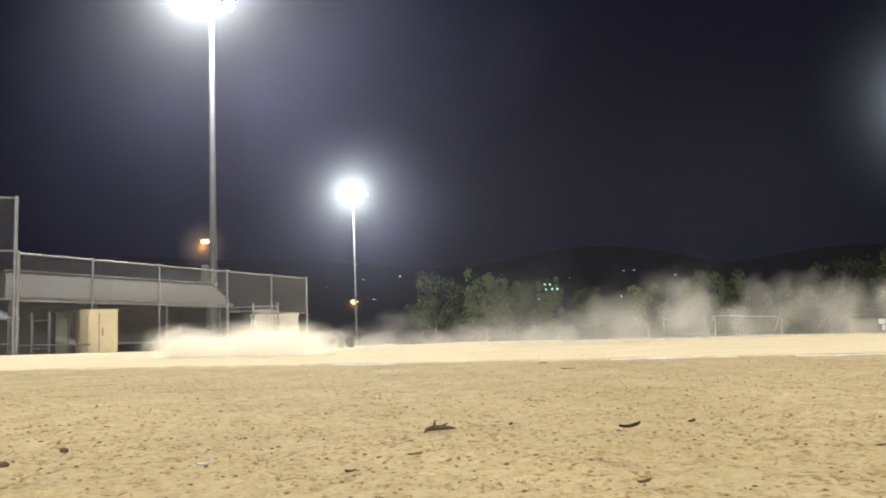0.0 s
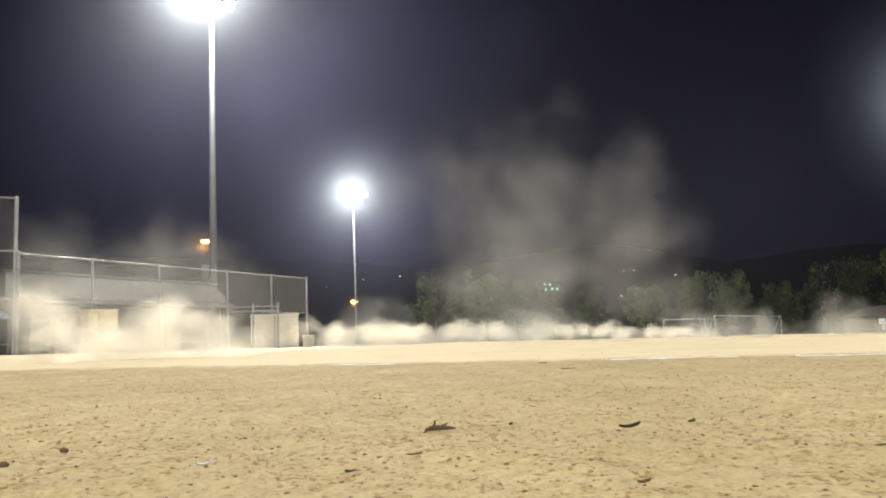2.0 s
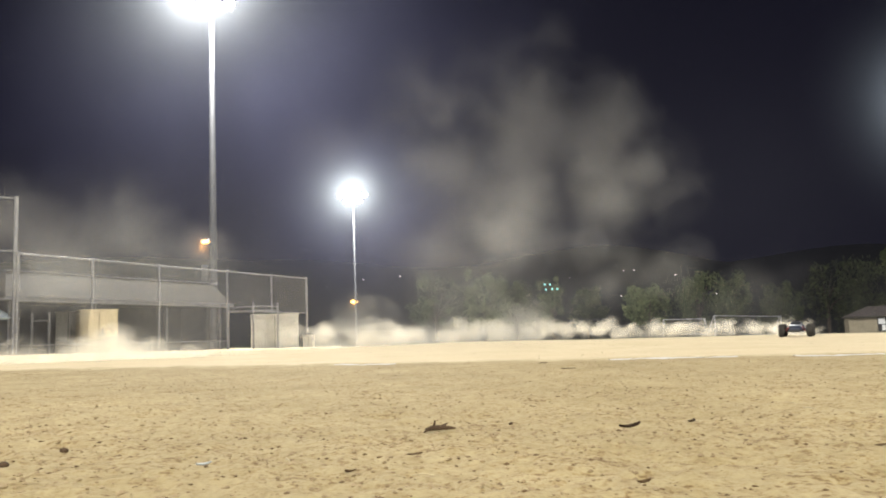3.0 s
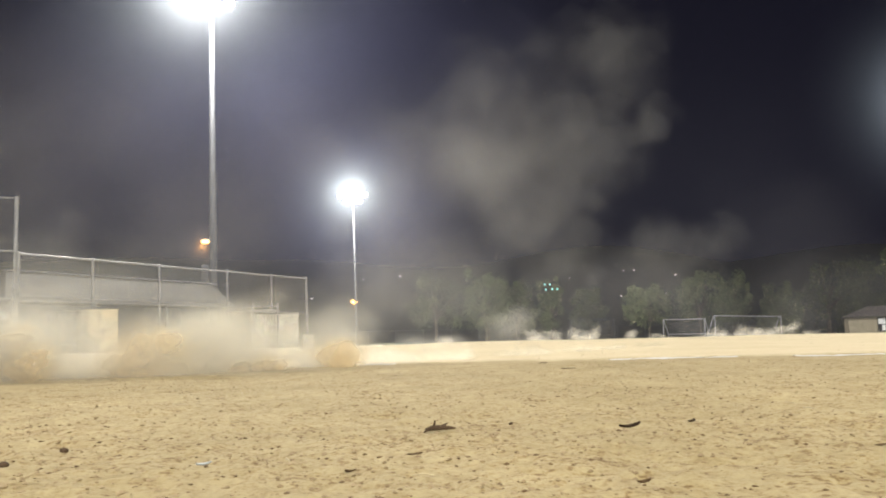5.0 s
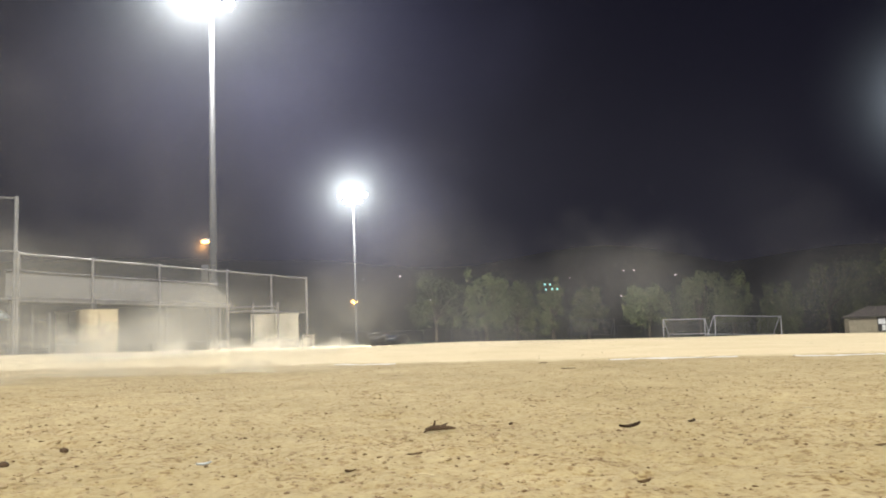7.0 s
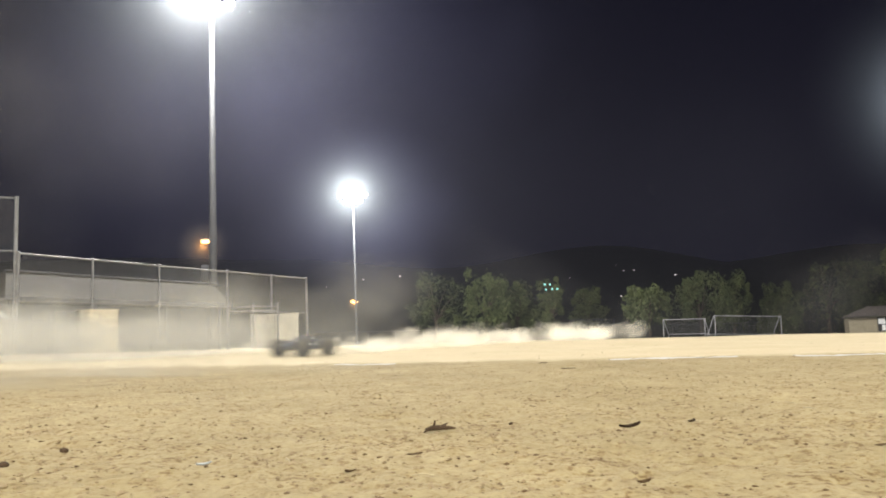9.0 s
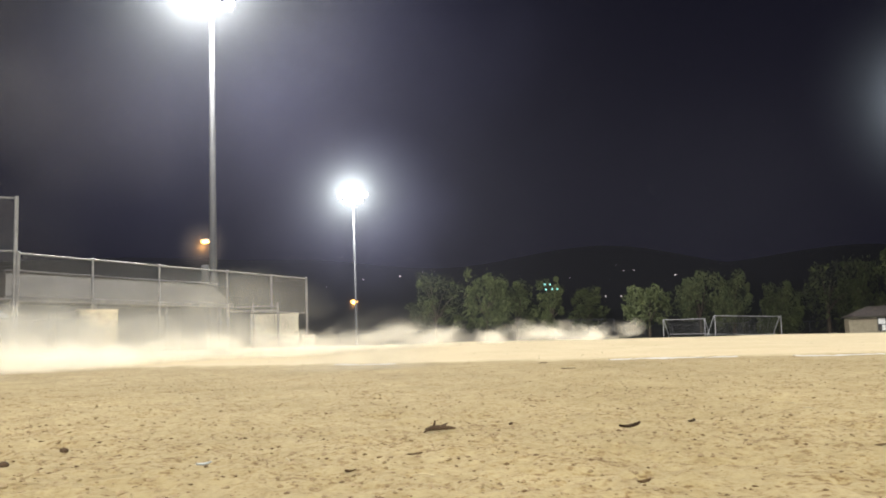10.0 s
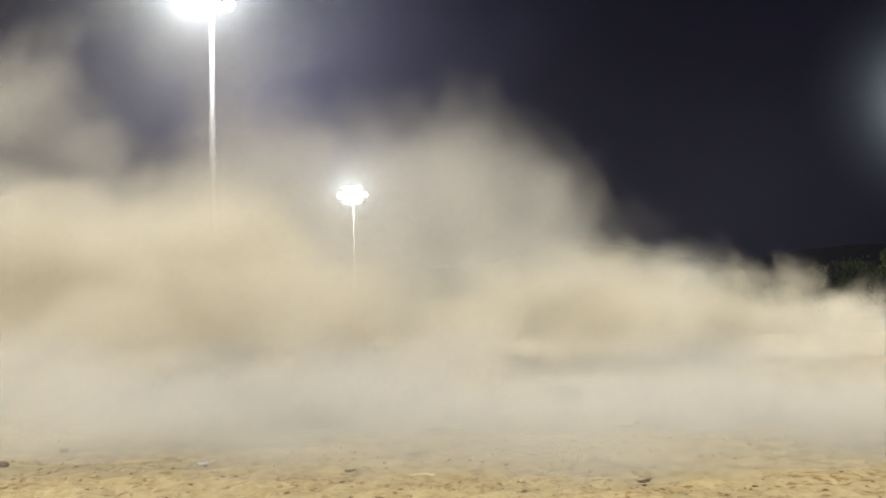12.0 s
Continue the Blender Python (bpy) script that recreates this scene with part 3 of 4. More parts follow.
# ---------------------------------------------------------------- trees and the lights on the hill
def tree(x, y, tall, wide, seed, label, droop=0.0, crown_low=0.25):
    rnd = random.Random(seed)
    z = float(lie(x, y))
    thing = empty("tree", pose(x, y, z, 0, 0, rnd.uniform(0, 360)), label, "tree", "trees behind the outfield")
    bm = bmesh.new()
    fork = tall * 0.32
    tube(bm, (0, 0, -0.3), (0.1, 0.05, fork), tall * 0.030, tall * 0.02, 9)
    clumps = []
    for k in range(13):
        a, lift = rnd.uniform(0, 2 * math.pi), rnd.uniform(crown_low + 0.1, 0.93)
        reach = wide / 2 * rnd.uniform(0.25, 0.85) * math.sqrt(max(0.08, 1 - (2.0 * (lift - 0.55)) ** 2))
        tip = Vector((reach * math.cos(a), reach * math.sin(a), tall * lift))
        elbow = Vector((tip.x * 0.45, tip.y * 0.45, fork + (tip.z - fork) * 0.55))
        tube(bm, (0.1, 0.05, fork * rnd.uniform(0.8, 1)), elbow, tall * 0.011, tall * 0.007, 6)
        tube(bm, elbow, tip, tall * 0.007, tall * 0.002, 5)
        clumps.append((tip, wide * rnd.uniform(0.13, 0.24)))
    part("trunk", bm, BARK, thing)
    for k in range(22):
        a, lift = rnd.uniform(0, 2 * math.pi), rnd.uniform(crown_low, 1.0)
        reach = wide / 2 * rnd.uniform(0.5, 1.0) * math.sqrt(max(0.04, 1 - (1.7 * (lift - 0.52)) ** 2))
        clumps.append((Vector((reach * math.cos(a), reach * math.sin(a), tall * lift * 0.97)), wide * rnd.uniform(0.07, 0.17)))
    verts, faces = [], []
    for c, r in clumps:
        for _ in range(95):
            d = Vector((rnd.gauss(0, 1), rnd.gauss(0, 1), rnd.gauss(0, 0.8)))
            d = d.normalized() * r * rnd.random() ** 0.45
            p = c + d
            p.z -= droop * abs(rnd.gauss(0, 1)) * r * 2.2
            s = rnd.uniform(0.09, 0.24)
            u = Vector((rnd.gauss(0, 1), rnd.gauss(0, 1), rnd.gauss(0, 1) - droop * 3)).normalized()
            v = u.orthogonal().normalized() * s * 0.55
            u = u * s * (1 + droop)
            k = len(verts)
            verts += [p - u, p + v, p + u, p - v]
            faces.append((k, k + 1, k + 2, k + 3))
    me = bpy.data.meshes.new("crown")
    me.from_pydata([tuple(v) for v in verts], [], faces)
    me.materials.append(LEAF)
    crown = new("crown", me)
    crown.parent = thing


BROAD, WILLOW, ROUND = "broad leafy tree in the dark behind the outfield", "tall drooping willow-like tree behind the outfield", "small rounded tree with a slim bare trunk"
tree(-1.5, 121, 10.2, 9.5, 1, BROAD)
tree(6.0, 120, 11.4, 9.0, 2, BROAD, 0.4)
tree(11.0, 124, 9.0, 7.0, 3, BROAD, 0.3)
tree(16.2, 122, 9.9, 4.6, 4, "narrow pointed tree behind the outfield", 0.2, 0.12)
tree(21.2, 120, 7.6, 5.2, 5, BROAD, 0.2)
tree(27.7, 110, 7.0, 6.6, 6, ROUND, 0.25, 0.36)
tree(40.5, 128, 10.4, 7.6, 7, BROAD, 0.3)
tree(45.0, 126, 10.2, 6.4, 8, BROAD, 0.4)
tree(47.6, 115, 7.6, 6.4, 9, WILLOW, 0.7, 0.2)
tree(56.0, 118, 10.9, 7.4, 10, WILLOW, 0.7, 0.2)
tree(61.5, 119, 11.3, 7.6, 11, WILLOW, 0.8, 0.2)
tree(57.6, 101, 10.8, 5.6, 12, BROAD, 0.4)


def house_light(x, y, z, r, material, label):
    bm = bmesh.new()
    box(bm, 0, 0, 0, r * 0.5, r * 0.4, r * 0.4, r * 0.1)
    lamp = part("house_light", bm, material, None)
    lamp.location = (x, y, z)
    tagged(lamp, label, "house light", "lights on the hillside")


for x, y, r in [(-34.2, 338.5, 0.72), (-20.3, 370.0, 1.42), (-11.0, 415.0, 0.62), (-4.9, 424.0, 0.72), (50.1, 320.0, 0.68), (73.9, 329.0, 0.84), (77.6, 327.0, 0.83), (89.7, 311.0, 1.06), (57.8, 263.0, 0.78), (74.7, 347.0, 0.37), (-44.8, 303.0, 0.45)]:
    house_light(x, y, float(lie(x, y)) + r * 0.15, r, HOUSE_GLOW, "small warm house light on the dark hillside")

for x, z in ((14.84, 7.06), (15.77, 7.11), (16.52, 7.08), (14.71, 7.82), (15.47, 7.79)):
    house_light(x, 117.5, z, 0.55, TEAL_GLOW, "dim teal lit window among the trees")


# ---------------------------------------------------------------- chalk line, clods and litter on the dirt
def lump(rnd, verts, faces, x, y, z, r, flat):
    """A crumb of earth: a squashed, uneven octahedron."""
    a = rnd.uniform(0, 6.28)
    k = len(verts)
    for i in range(5):
        t = a + i * 1.2566
        q = r * rnd.uniform(0.7, 1.25)
        verts.append((x + q * math.cos(t), y + q * math.sin(t), z + r * flat * rnd.uniform(0.0, 0.5)))
    verts.append((x + r * rnd.uniform(-0.3, 0.3), y + r * rnd.uniform(-0.3, 0.3), z + r * flat * rnd.uniform(0.9, 1.4)))
    verts.append((x, y, z - r * flat))
    for i in range(5):
        j = (i + 1) % 5
        faces.append((k + i, k + j, k + 5))
        faces.append((k + j, k + i, k + 6))


def scatter(name, count, size, flat, material, label, seed, reach=5.2):
    rnd = random.Random(seed)
    pts = []
    while len(pts) < count:
        y = 0.62 * (reach / 0.62) ** rnd.random()
        x = y * rnd.uniform(-0.60, 0.60)
        if value_noise(np.array(x * 2.3), np.array(y * 2.3), seed) + rnd.uniform(-0.6, 0.6) > -0.1:
            pts.append((x, y, size * rnd.uniform(0.4, 1.0) ** 2 * (1 + 0.12 * y)))
    zs = ground_height([p[0] for p in pts], [p[1] for p in pts])
    verts, faces = [], []
    for (x, y, r), z in zip(pts, zs):
        lump(rnd, verts, faces, x, y, float(z), r, flat)
    me = bpy.data.meshes.new(name)
    me.from_pydata(verts, [], faces)
    me.materials.append(material)
    tagged(new(name, me), label, "soil crumbs", kind="stuff")


scatter("dirt_clods", 5200, 0.0042, 0.6, CLOD, "small dry dirt clods scattered over the field", 31)
scatter("soil_specks", 700, 0.0045, 0.4, LITTER, "sparse dark soil specks on the raked infield", 33, 11.0)
scatter("leaf_litter", 1200, 0.0036, 0.4, LITTER, "dark crumbs of leaf litter on the dirt", 32)


def chalk_line():
    rnd = random.Random(8)
    verts, faces = [], []
    x = -1.25
    while x < 3.6:
        run = rnd.uniform(0.12, 0.42)
        n = max(3, int(run / 0.03))
        if rnd.random() < (0.0 if x < -0.9 else 0.7 if x < -0.35 else 0.1 if x < 1.1 else 0.5 if x < 1.9 else 0.95):
            k = len(verts)
            for i in range(n + 1):
                u = x + run * i / n
                mid = 5.43 - 0.10 * u + 0.03 * float(value_noise(np.array(u * 5), np.array(0.3), 9))
                wide = (0.03 if u < 1 else 0.075) * math.sin(math.pi * (i + 0.4) / (n + 0.8)) ** 0.4 * rnd.uniform(0.5, 1.2)
                for s in (-1, 0, 1):
                    y = mid + s * wide
                    verts.append((u, y, float(ground_height(u, y)) + (0.007 if s == 0 else 0.002)))
            for i in range(n):
                for s in (0, 1):
                    q = k + i * 3 + s
                    faces.append((q, q + 3, q + 4, q + 1))
        x += run * 0.98
    me = bpy.data.meshes.new("chalk_line")
    me.from_pydata(verts, [], faces)
    me.materials.append(CHALK)
    tagged(new("chalk_line", me), "worn broken white chalk foul line on the dirt", "chalk line", kind="structure")


chalk_line()


def on_ground(x, y, up=0.0):
    return (x, y, float(ground_height(x, y)) + up)


def stick(name, pts, r, material, label, category):
    bm = bmesh.new()
    for a, b, ra, rb in pts:
        tube(bm, a, b, r * ra, r * rb, 7)
        bmesh.ops.create_icosphere(bm, subdivisions=1, radius=r * rb, matrix=Matrix.Translation(b))
    return tagged(part(name, bm, material), label, category)


def place(ob, x, y, up=0.0, turn=0.0):
    ob.matrix_basis = pose(*on_ground(x, y, up), 0, 0, turn)


twig = stick("twig", [((-0.020, 0, 0.003), (-0.006, 0.002, 0.006), 0.8, 1.3), ((-0.006, 0.002, 0.006), (0.012, -0.002, 0.006), 1.3, 1.1), ((0.012, -0.002, 0.006), (0.028, 0.003, 0.004), 1.1, 0.5),
                      ((-0.006, 0.002, 0.007), (-0.004, 0.0, 0.017), 0.7, 0.4), ((-0.012, 0.002, 0.005), (-0.022, -0.006, 0.0), 0.7, 0.4), ((0.004, 0, 0.007), (0.016, 0.004, 0.012), 0.6, 0.4)],
             0.0035, TWIG, "dark gnarled broken twig lying on the dirt", "twig")
place(twig, -0.02, 1.33, 0.001)
t2 = stick("stick", [((-0.035, 0, 0.004), (0.0, 0.003, 0.005), 0.8, 1.0), ((0, 0.003, 0.005), (0.036, -0.002, 0.004), 1.0, 0.6)], 0.0022, TWIG, "thin straight dark stick on the dirt", "stick")
place(t2, 0.593, 4.0, 0.0)
t3 = stick("stick", [((-0.03, 0, 0.004), (0.0, 0.006, 0.005), 0.8, 1.0), ((0, 0.006, 0.005), (0.03, 0.0, 0.004), 1.0, 0.6)], 0.0028, TWIG, "short dark stick near the chalk line", "stick")
place(t3, 0.59, 5.0, 0.0, 20)


def leaf(name, x, y, long, wide, curl, material, label, turn, category="leaf"):
    bm = bmesh.new()
    n = 8
    rows = []
    for i in range(n + 1):
        u = i / n
        w = wide * math.sin(math.pi * min(0.97, u * 0.9 + 0.06)) ** 0.8
        rows.append([bm.verts.new(((u - 0.5) * long, s * w, 0.002 + curl * (abs(s) * 0.6 + (u - 0.4) ** 2 * 1.5))) for s in (-1, -0.4, 0.4, 1)])
    for a, b in zip(rows, rows[1:]):
        for i in range(3):
            bm.faces.new((a[i], b[i], b[i + 1], a[i + 1]))
    bmesh.ops.solidify(bm, geom=bm.faces[:], thickness=0.0008)
    place(tagged(part(name, bm, material), label, category), x, y, 0.001, turn)


leaf("leaf", 0.287, 1.305, 0.036, 0.010, 0.010, TWIG, "curled dark dead leaf on the dirt", 12)
leaf("leaf", -0.404, 1.575, 0.034, 0.008, 0.004, STRAW, "pale dry leaf on the dirt", 5)
leaf("leaf", 0.41, 1.385, 0.020, 0.006, 0.006, TWIG, "small dark dead leaf on the dirt", 40)
leaf("leaf", 0.561, 1.07, 0.018, 0.006, 0.003, LITTER, "flat dark dead leaf pressed into the dirt", 8)
leaf("leaf", -0.117, 0.95, 0.014, 0.005, 0.004, LITTER, "brown dead leaf on the dirt", -20)
leaf("leaf", 0.197, 0.845, 0.016, 0.006, 0.004, LITTER, "brown crumpled leaf on the dirt", 15)
leaf("leaf", -0.046, 1.045, 0.020, 0.006, 0.003, LITTER, "brown flattened leaf on the dirt", 5)
leaf("plastic_scrap", -0.30, 0.995, 0.018, 0.007, 0.005, FOIL, "crumpled shiny clear plastic scrap on the dirt", 10, "plastic scrap")
for x, y, s, tag in ((-0.574, 1.215, 0.0065, "small dark pebble on the dirt"), (-0.587, 1.075, 0.007, "dark stone half sunk in the dirt"), (0.109, 1.45, 0.005, "tiny dark pebble on the dirt")):
    bm = bmesh.new()
    bmesh.ops.create_icosphere(bm, subdivisions=2, radius=s)
    for v in bm.verts:
        v.co *= 1 + 0.25 * noise.noise(v.co * 120)
        v.co.z *= 0.65
    place(tagged(part("pebble", bm, TWIG), tag, "pebble"), x, y, s * 0.4)
rnd = random.Random(5)
for _ in range(16):
    y = rnd.uniform(0.8, 4.5)
    x = y * rnd.uniform(-0.5, 0.5)
    straw = stick("straw", [((-0.012, 0, 0.002), (0.0, 0.002, 0.004), 1, 1), ((0.0, 0.002, 0.004), (0.013, 0, 0.002), 1, 0.7)], 0.0009 * (1 + 0.2 * y), STRAW, "short dry straw stem on the dirt", "straw")
    tagged(straw, group="straw stems on the dirt")
    place(straw, x, y, 0.001, rnd.uniform(0, 180))


# ---------------------------------------------------------------- the radio-controlled truck (front towards +x)
def build_truck():
    truck = empty("rc_truck", pose(0, 0, 0), "dusty dark blue radio-controlled truck with large black tyres", "toy truck")
    part("chassis", box(bmesh.new(), 0, 0, 0.075, 0.36, 0.12, 0.022, 0.006), PLASTIC, truck)
    # body shell: cross-sections along its length (x, half width, bottom, top)
    bm = bmesh.new()
    rings = []
    for x, w, lo, hi in ((-0.245, 0.085, 0.100, 0.135), (-0.19, 0.105, 0.080, 0.158), (-0.10, 0.112, 0.070, 0.168), (-0.055, 0.098, 0.070, 0.200), (0.02, 0.094, 0.070, 0.206),
                         (0.075, 0.102, 0.070, 0.172), (0.16, 0.100, 0.074, 0.155), (0.225, 0.088, 0.082, 0.130), (0.255, 0.065, 0.090, 0.112)):
        rings.append([bm.verts.new((x, w * u, lo + (hi - lo) * v)) for u, v in ((-0.9, 0), (-1, 0.35), (-0.86, 0.72), (-0.55, 1), (0.55, 1), (0.86, 0.72), (1, 0.35), (0.9, 0))])
    for a, b in zip(rings, rings[1:]):
        for i in range(8):
            bm.faces.new((a[i], a[(i + 1) % 8], b[(i + 1) % 8], b[i]))
    bm.faces.new(rings[0])
    bm.faces.new(rings[-1][::-1])
    bmesh.ops.recalc_face_normals(bm, faces=bm.faces)
    body = part("body_shell", bm, BODY, truck)
    part("windscreen", box(bmesh.new(), 0.052, 0, 0.186, 0.05, 0.096, 0.004, 0.001, Euler((0, radians(34), 0)).to_matrix().to_4x4()), PLASTIC, body, "black windscreen")
    part("roof_decal", box(bmesh.new(), -0.018, 0, 0.2045, 0.07, 0.08, 0.003), RED, body, "red roof decal")
    for s in (-1, 1):
        part("side_decal", box(bmesh.new(), 0.0, s * 0.1035, 0.118, 0.12, 0.003, 0.022, 0.001), STRIPE, body, "pale side stripe")
        part("headlight", box(bmesh.new(), 0.228, s * 0.034, 0.112, 0.01, 0.022, 0.012, 0.003), STRIPE, body, "pale headlight decal")
    wing = part("wing", box(bmesh.new(), -0.255, 0, 0.215, 0.075, 0.26, 0.006, 0.002, Euler((0, radians(-10), 0)).to_matrix().to_4x4()), PLASTIC, truck, "black rear wing")
    for s in (-1, 1):
        part("end_plate", box(bmesh.new(), -0.255, s * 0.13, 0.21, 0.085, 0.004, 0.04, 0.001), PLASTIC, wing)
        part("wing_stay", tube(bmesh.new(), (-0.215, s * 0.03, 0.12), (-0.245, s * 0.03, 0.213), 0.005), PLASTIC, wing)
    part("front_bumper", box(bmesh.new(), 0.265, 0, 0.075, 0.03, 0.15, 0.03, 0.01), PLASTIC, truck)
    part("rear_bumper", box(bmesh.new(), -0.27, 0, 0.075, 0.02, 0.12, 0.03, 0.008), PLASTIC, truck)
    part("aerial", tube(bmesh.new(), (-0.08, -0.05, 0.15), (-0.12, -0.05, 0.29), 0.0015, sides=6), PLASTIC, truck)
    for x in (-0.168, 0.168):
        part("shock_tower", box(bmesh.new(), x, 0, 0.125, 0.008, 0.15, 0.075, 0.002), ALLOY, truck)
        for s in (-1, 1):
            part("suspension_arm", box(bmesh.new(), x, s * 0.095, 0.075, 0.045, 0.11, 0.010, 0.003), PLASTIC, truck)
            shock = part("shock", tube(bmesh.new(), (x + 0.012, s * 0.12, 0.075), (x + 0.012, s * 0.07, 0.155), 0.008), ALLOY, truck)
            bm = bmesh.new()
            for k in range(7):
                u = 0.1 + 0.1 * k
                c = Vector((x + 0.012, s * (0.12 - 0.05 * u), 0.075 + 0.08 * u))
                bmesh.ops.create_cone(bm, cap_ends=True, segments=10, radius1=0.012, radius2=0.012, depth=0.004, matrix=Matrix.Translation(c) @ pose(0, 0, 0, -s * 32, 0, 0))
            part("spring", bm, RED, shock, "red coil spring")
    wheels = []
    R, W = 0.083, 0.075
    for x in (-0.168, 0.168):
        for s in (-1, 1):
            wheel = new("wheel")
            wheel.parent = truck
            wheel.matrix_basis = pose(x, s * 0.175, R)
            bm = bmesh.new()
            prof = [(0.052, -0.5), (0.070, -0.52), (0.080, -0.42), (0.083, -0.2), (0.083, 0.2), (0.080, 0.42), (0.070, 0.52), (0.052, 0.5)]
            n = 24
            loops = [[bm.verts.new((r * math.sin(2 * math.pi * k / n), w * W, r * math.cos(2 * math.pi * k / n))) for r, w in prof] for k in range(n)]
            for k in range(n):
                a, b = loops[k], loops[(k + 1) % n]
                for i in range(7):
                    bm.faces.new((a[i], a[i + 1], b[i + 1], b[i]))
            for k in range(18):
                t = Euler((0, k * math.tau / 18, 0)).to_matrix().to_4x4()
                for w in (-0.28, 0.0, 0.28):
                    tt = Euler((0, (k + (0.5 if w == 0 else 0)) * math.tau / 18, 0)).to_matrix().to_4x4()
                    bmesh.ops.create_cube(bm, size=1, matrix=tt @ Matrix.Translation((0, w * W, 0.0845)) @ Matrix.Diagonal((0.012, 0.016, 0.010, 1)))
            bmesh.ops.recalc_face_normals(bm, faces=bm.faces)
            part("tyre", bm, RUBBER, wheel, "knobbly black tyre")
            bm = bmesh.new()
            bmesh.ops.create_cone(bm, cap_ends=True, segments=20, radius1=0.052, radius2=0.052, depth=W * 0.7, matrix=pose(0, 0, 0, 90, 0, 0))
            for k in range(6):
                t = Euler((0, k * math.tau / 6, 0)).to_matrix().to_4x4()
                bmesh.ops.create_cube(bm, size=1, matrix=t @ Matrix.Translation((0, s * W * 0.36, 0.028)) @ Matrix.Diagonal((0.012, 0.012, 0.046, 1)))
            bmesh.ops.create_cone(bm, cap_ends=True, segments=12, radius1=0.012, radius2=0.009, depth=0.02, matrix=pose(0, s * W * 0.42, 0, 90, 0, 0))
            part("rim", bm, PLASTIC, wheel, "black six-spoke rim")
            wheels.append((wheel, x, s, R))
    return truck, wheels


TRUCK, WHEELS = build_truck()
TRUCK.scale = (1.02, 1.02, 1.02)

# the truck's way over the field: seconds, then metres
WAY = [(-0.6, -2.53, 11.0), (-0.3, -2.19, 11.7), (0.0, -1.72, 12.42), (0.2, -1.42, 13.44), (0.6, -0.31, 15.34), (1.0, 1.81, 17.22), (1.4, 4.01, 18.29), (1.8, 5.6, 18.21), (2.2, 6.7, 16.8), (2.6, 6.0, 13.65), (3.0, 4.9, 11.3), (3.2, 4.22, 10.3), (3.6, 2.01, 8.0), (4.0, 0.04, 6.04), (4.4, -1.47, 4.57), (4.7, -2.76, 3.98), (5.1, -4.52, 4.42), (5.5, -5.8, 6.21), (5.9, -5.63, 8.65), (6.3, -4.2, 10.92), (6.8, -2.0, 13.2), (7.0, -1.0, 13.8), (7.2, 0.0, 14.4), (7.6, 1.76, 14.9), (8.0, 2.72, 14.2), (8.2, 2.6, 13.3), (8.4, 1.82, 12.42), (8.6, 0.6, 10.86), (8.8, -0.5, 9.3), (9.0, -1.45, 8.2), (9.2, -2.18, 7.2), (9.3, -2.53, 6.7), (9.5, -2.73, 5.8), (9.7, -2.82, 5.1), (9.85, -3.0, 4.35), (10.0, -2.75, 3.6), (10.15, -2.12, 3.3), (10.3, -1.5, 3.05), (10.4, -1.15, 2.95), (10.5, -0.83, 2.95), (10.6, -0.53, 3.0), (10.7, -0.21, 3.15), (10.8, 0.19, 3.5), (10.9, 0.68, 3.9), (11.0, 1.27, 4.5), (11.2, 2.63, 5.3), (11.5, 5.6, 6.2), (12.0, 8.4, 7.6), (12.4, 10.4, 8.4), (12.8, 12.4, 9.2)]


def truck_at(t):
    """Place on the field at t seconds, on a smooth curve through WAY."""
    k = max(1, min(len(WAY) - 3, next((i for i, w in enumerate(WAY) if w[0] > t), len(WAY)) - 1))
    p = [np.array(WAY[i]) for i in (k - 1, k, k + 1, k + 2)]
    t0, t1, t2, t3 = (q[0] for q in p)
    u = (t - t1) / (t2 - t1)
    m1 = (p[2] - p[0])[1:] / (t2 - t0) * (t2 - t1)
    m2 = (p[3] - p[1])[1:] / (t3 - t1) * (t2 - t1)
    u2, u3 = u * u, u * u * u
    q = (2 * u3 - 3 * u2 + 1) * p[1][1:] + (u3 - 2 * u2 + u) * m1 + (-2 * u3 + 3 * u2) * p[2][1:] + (u3 - u2) * m2
    return float(q[0]), float(q[1])


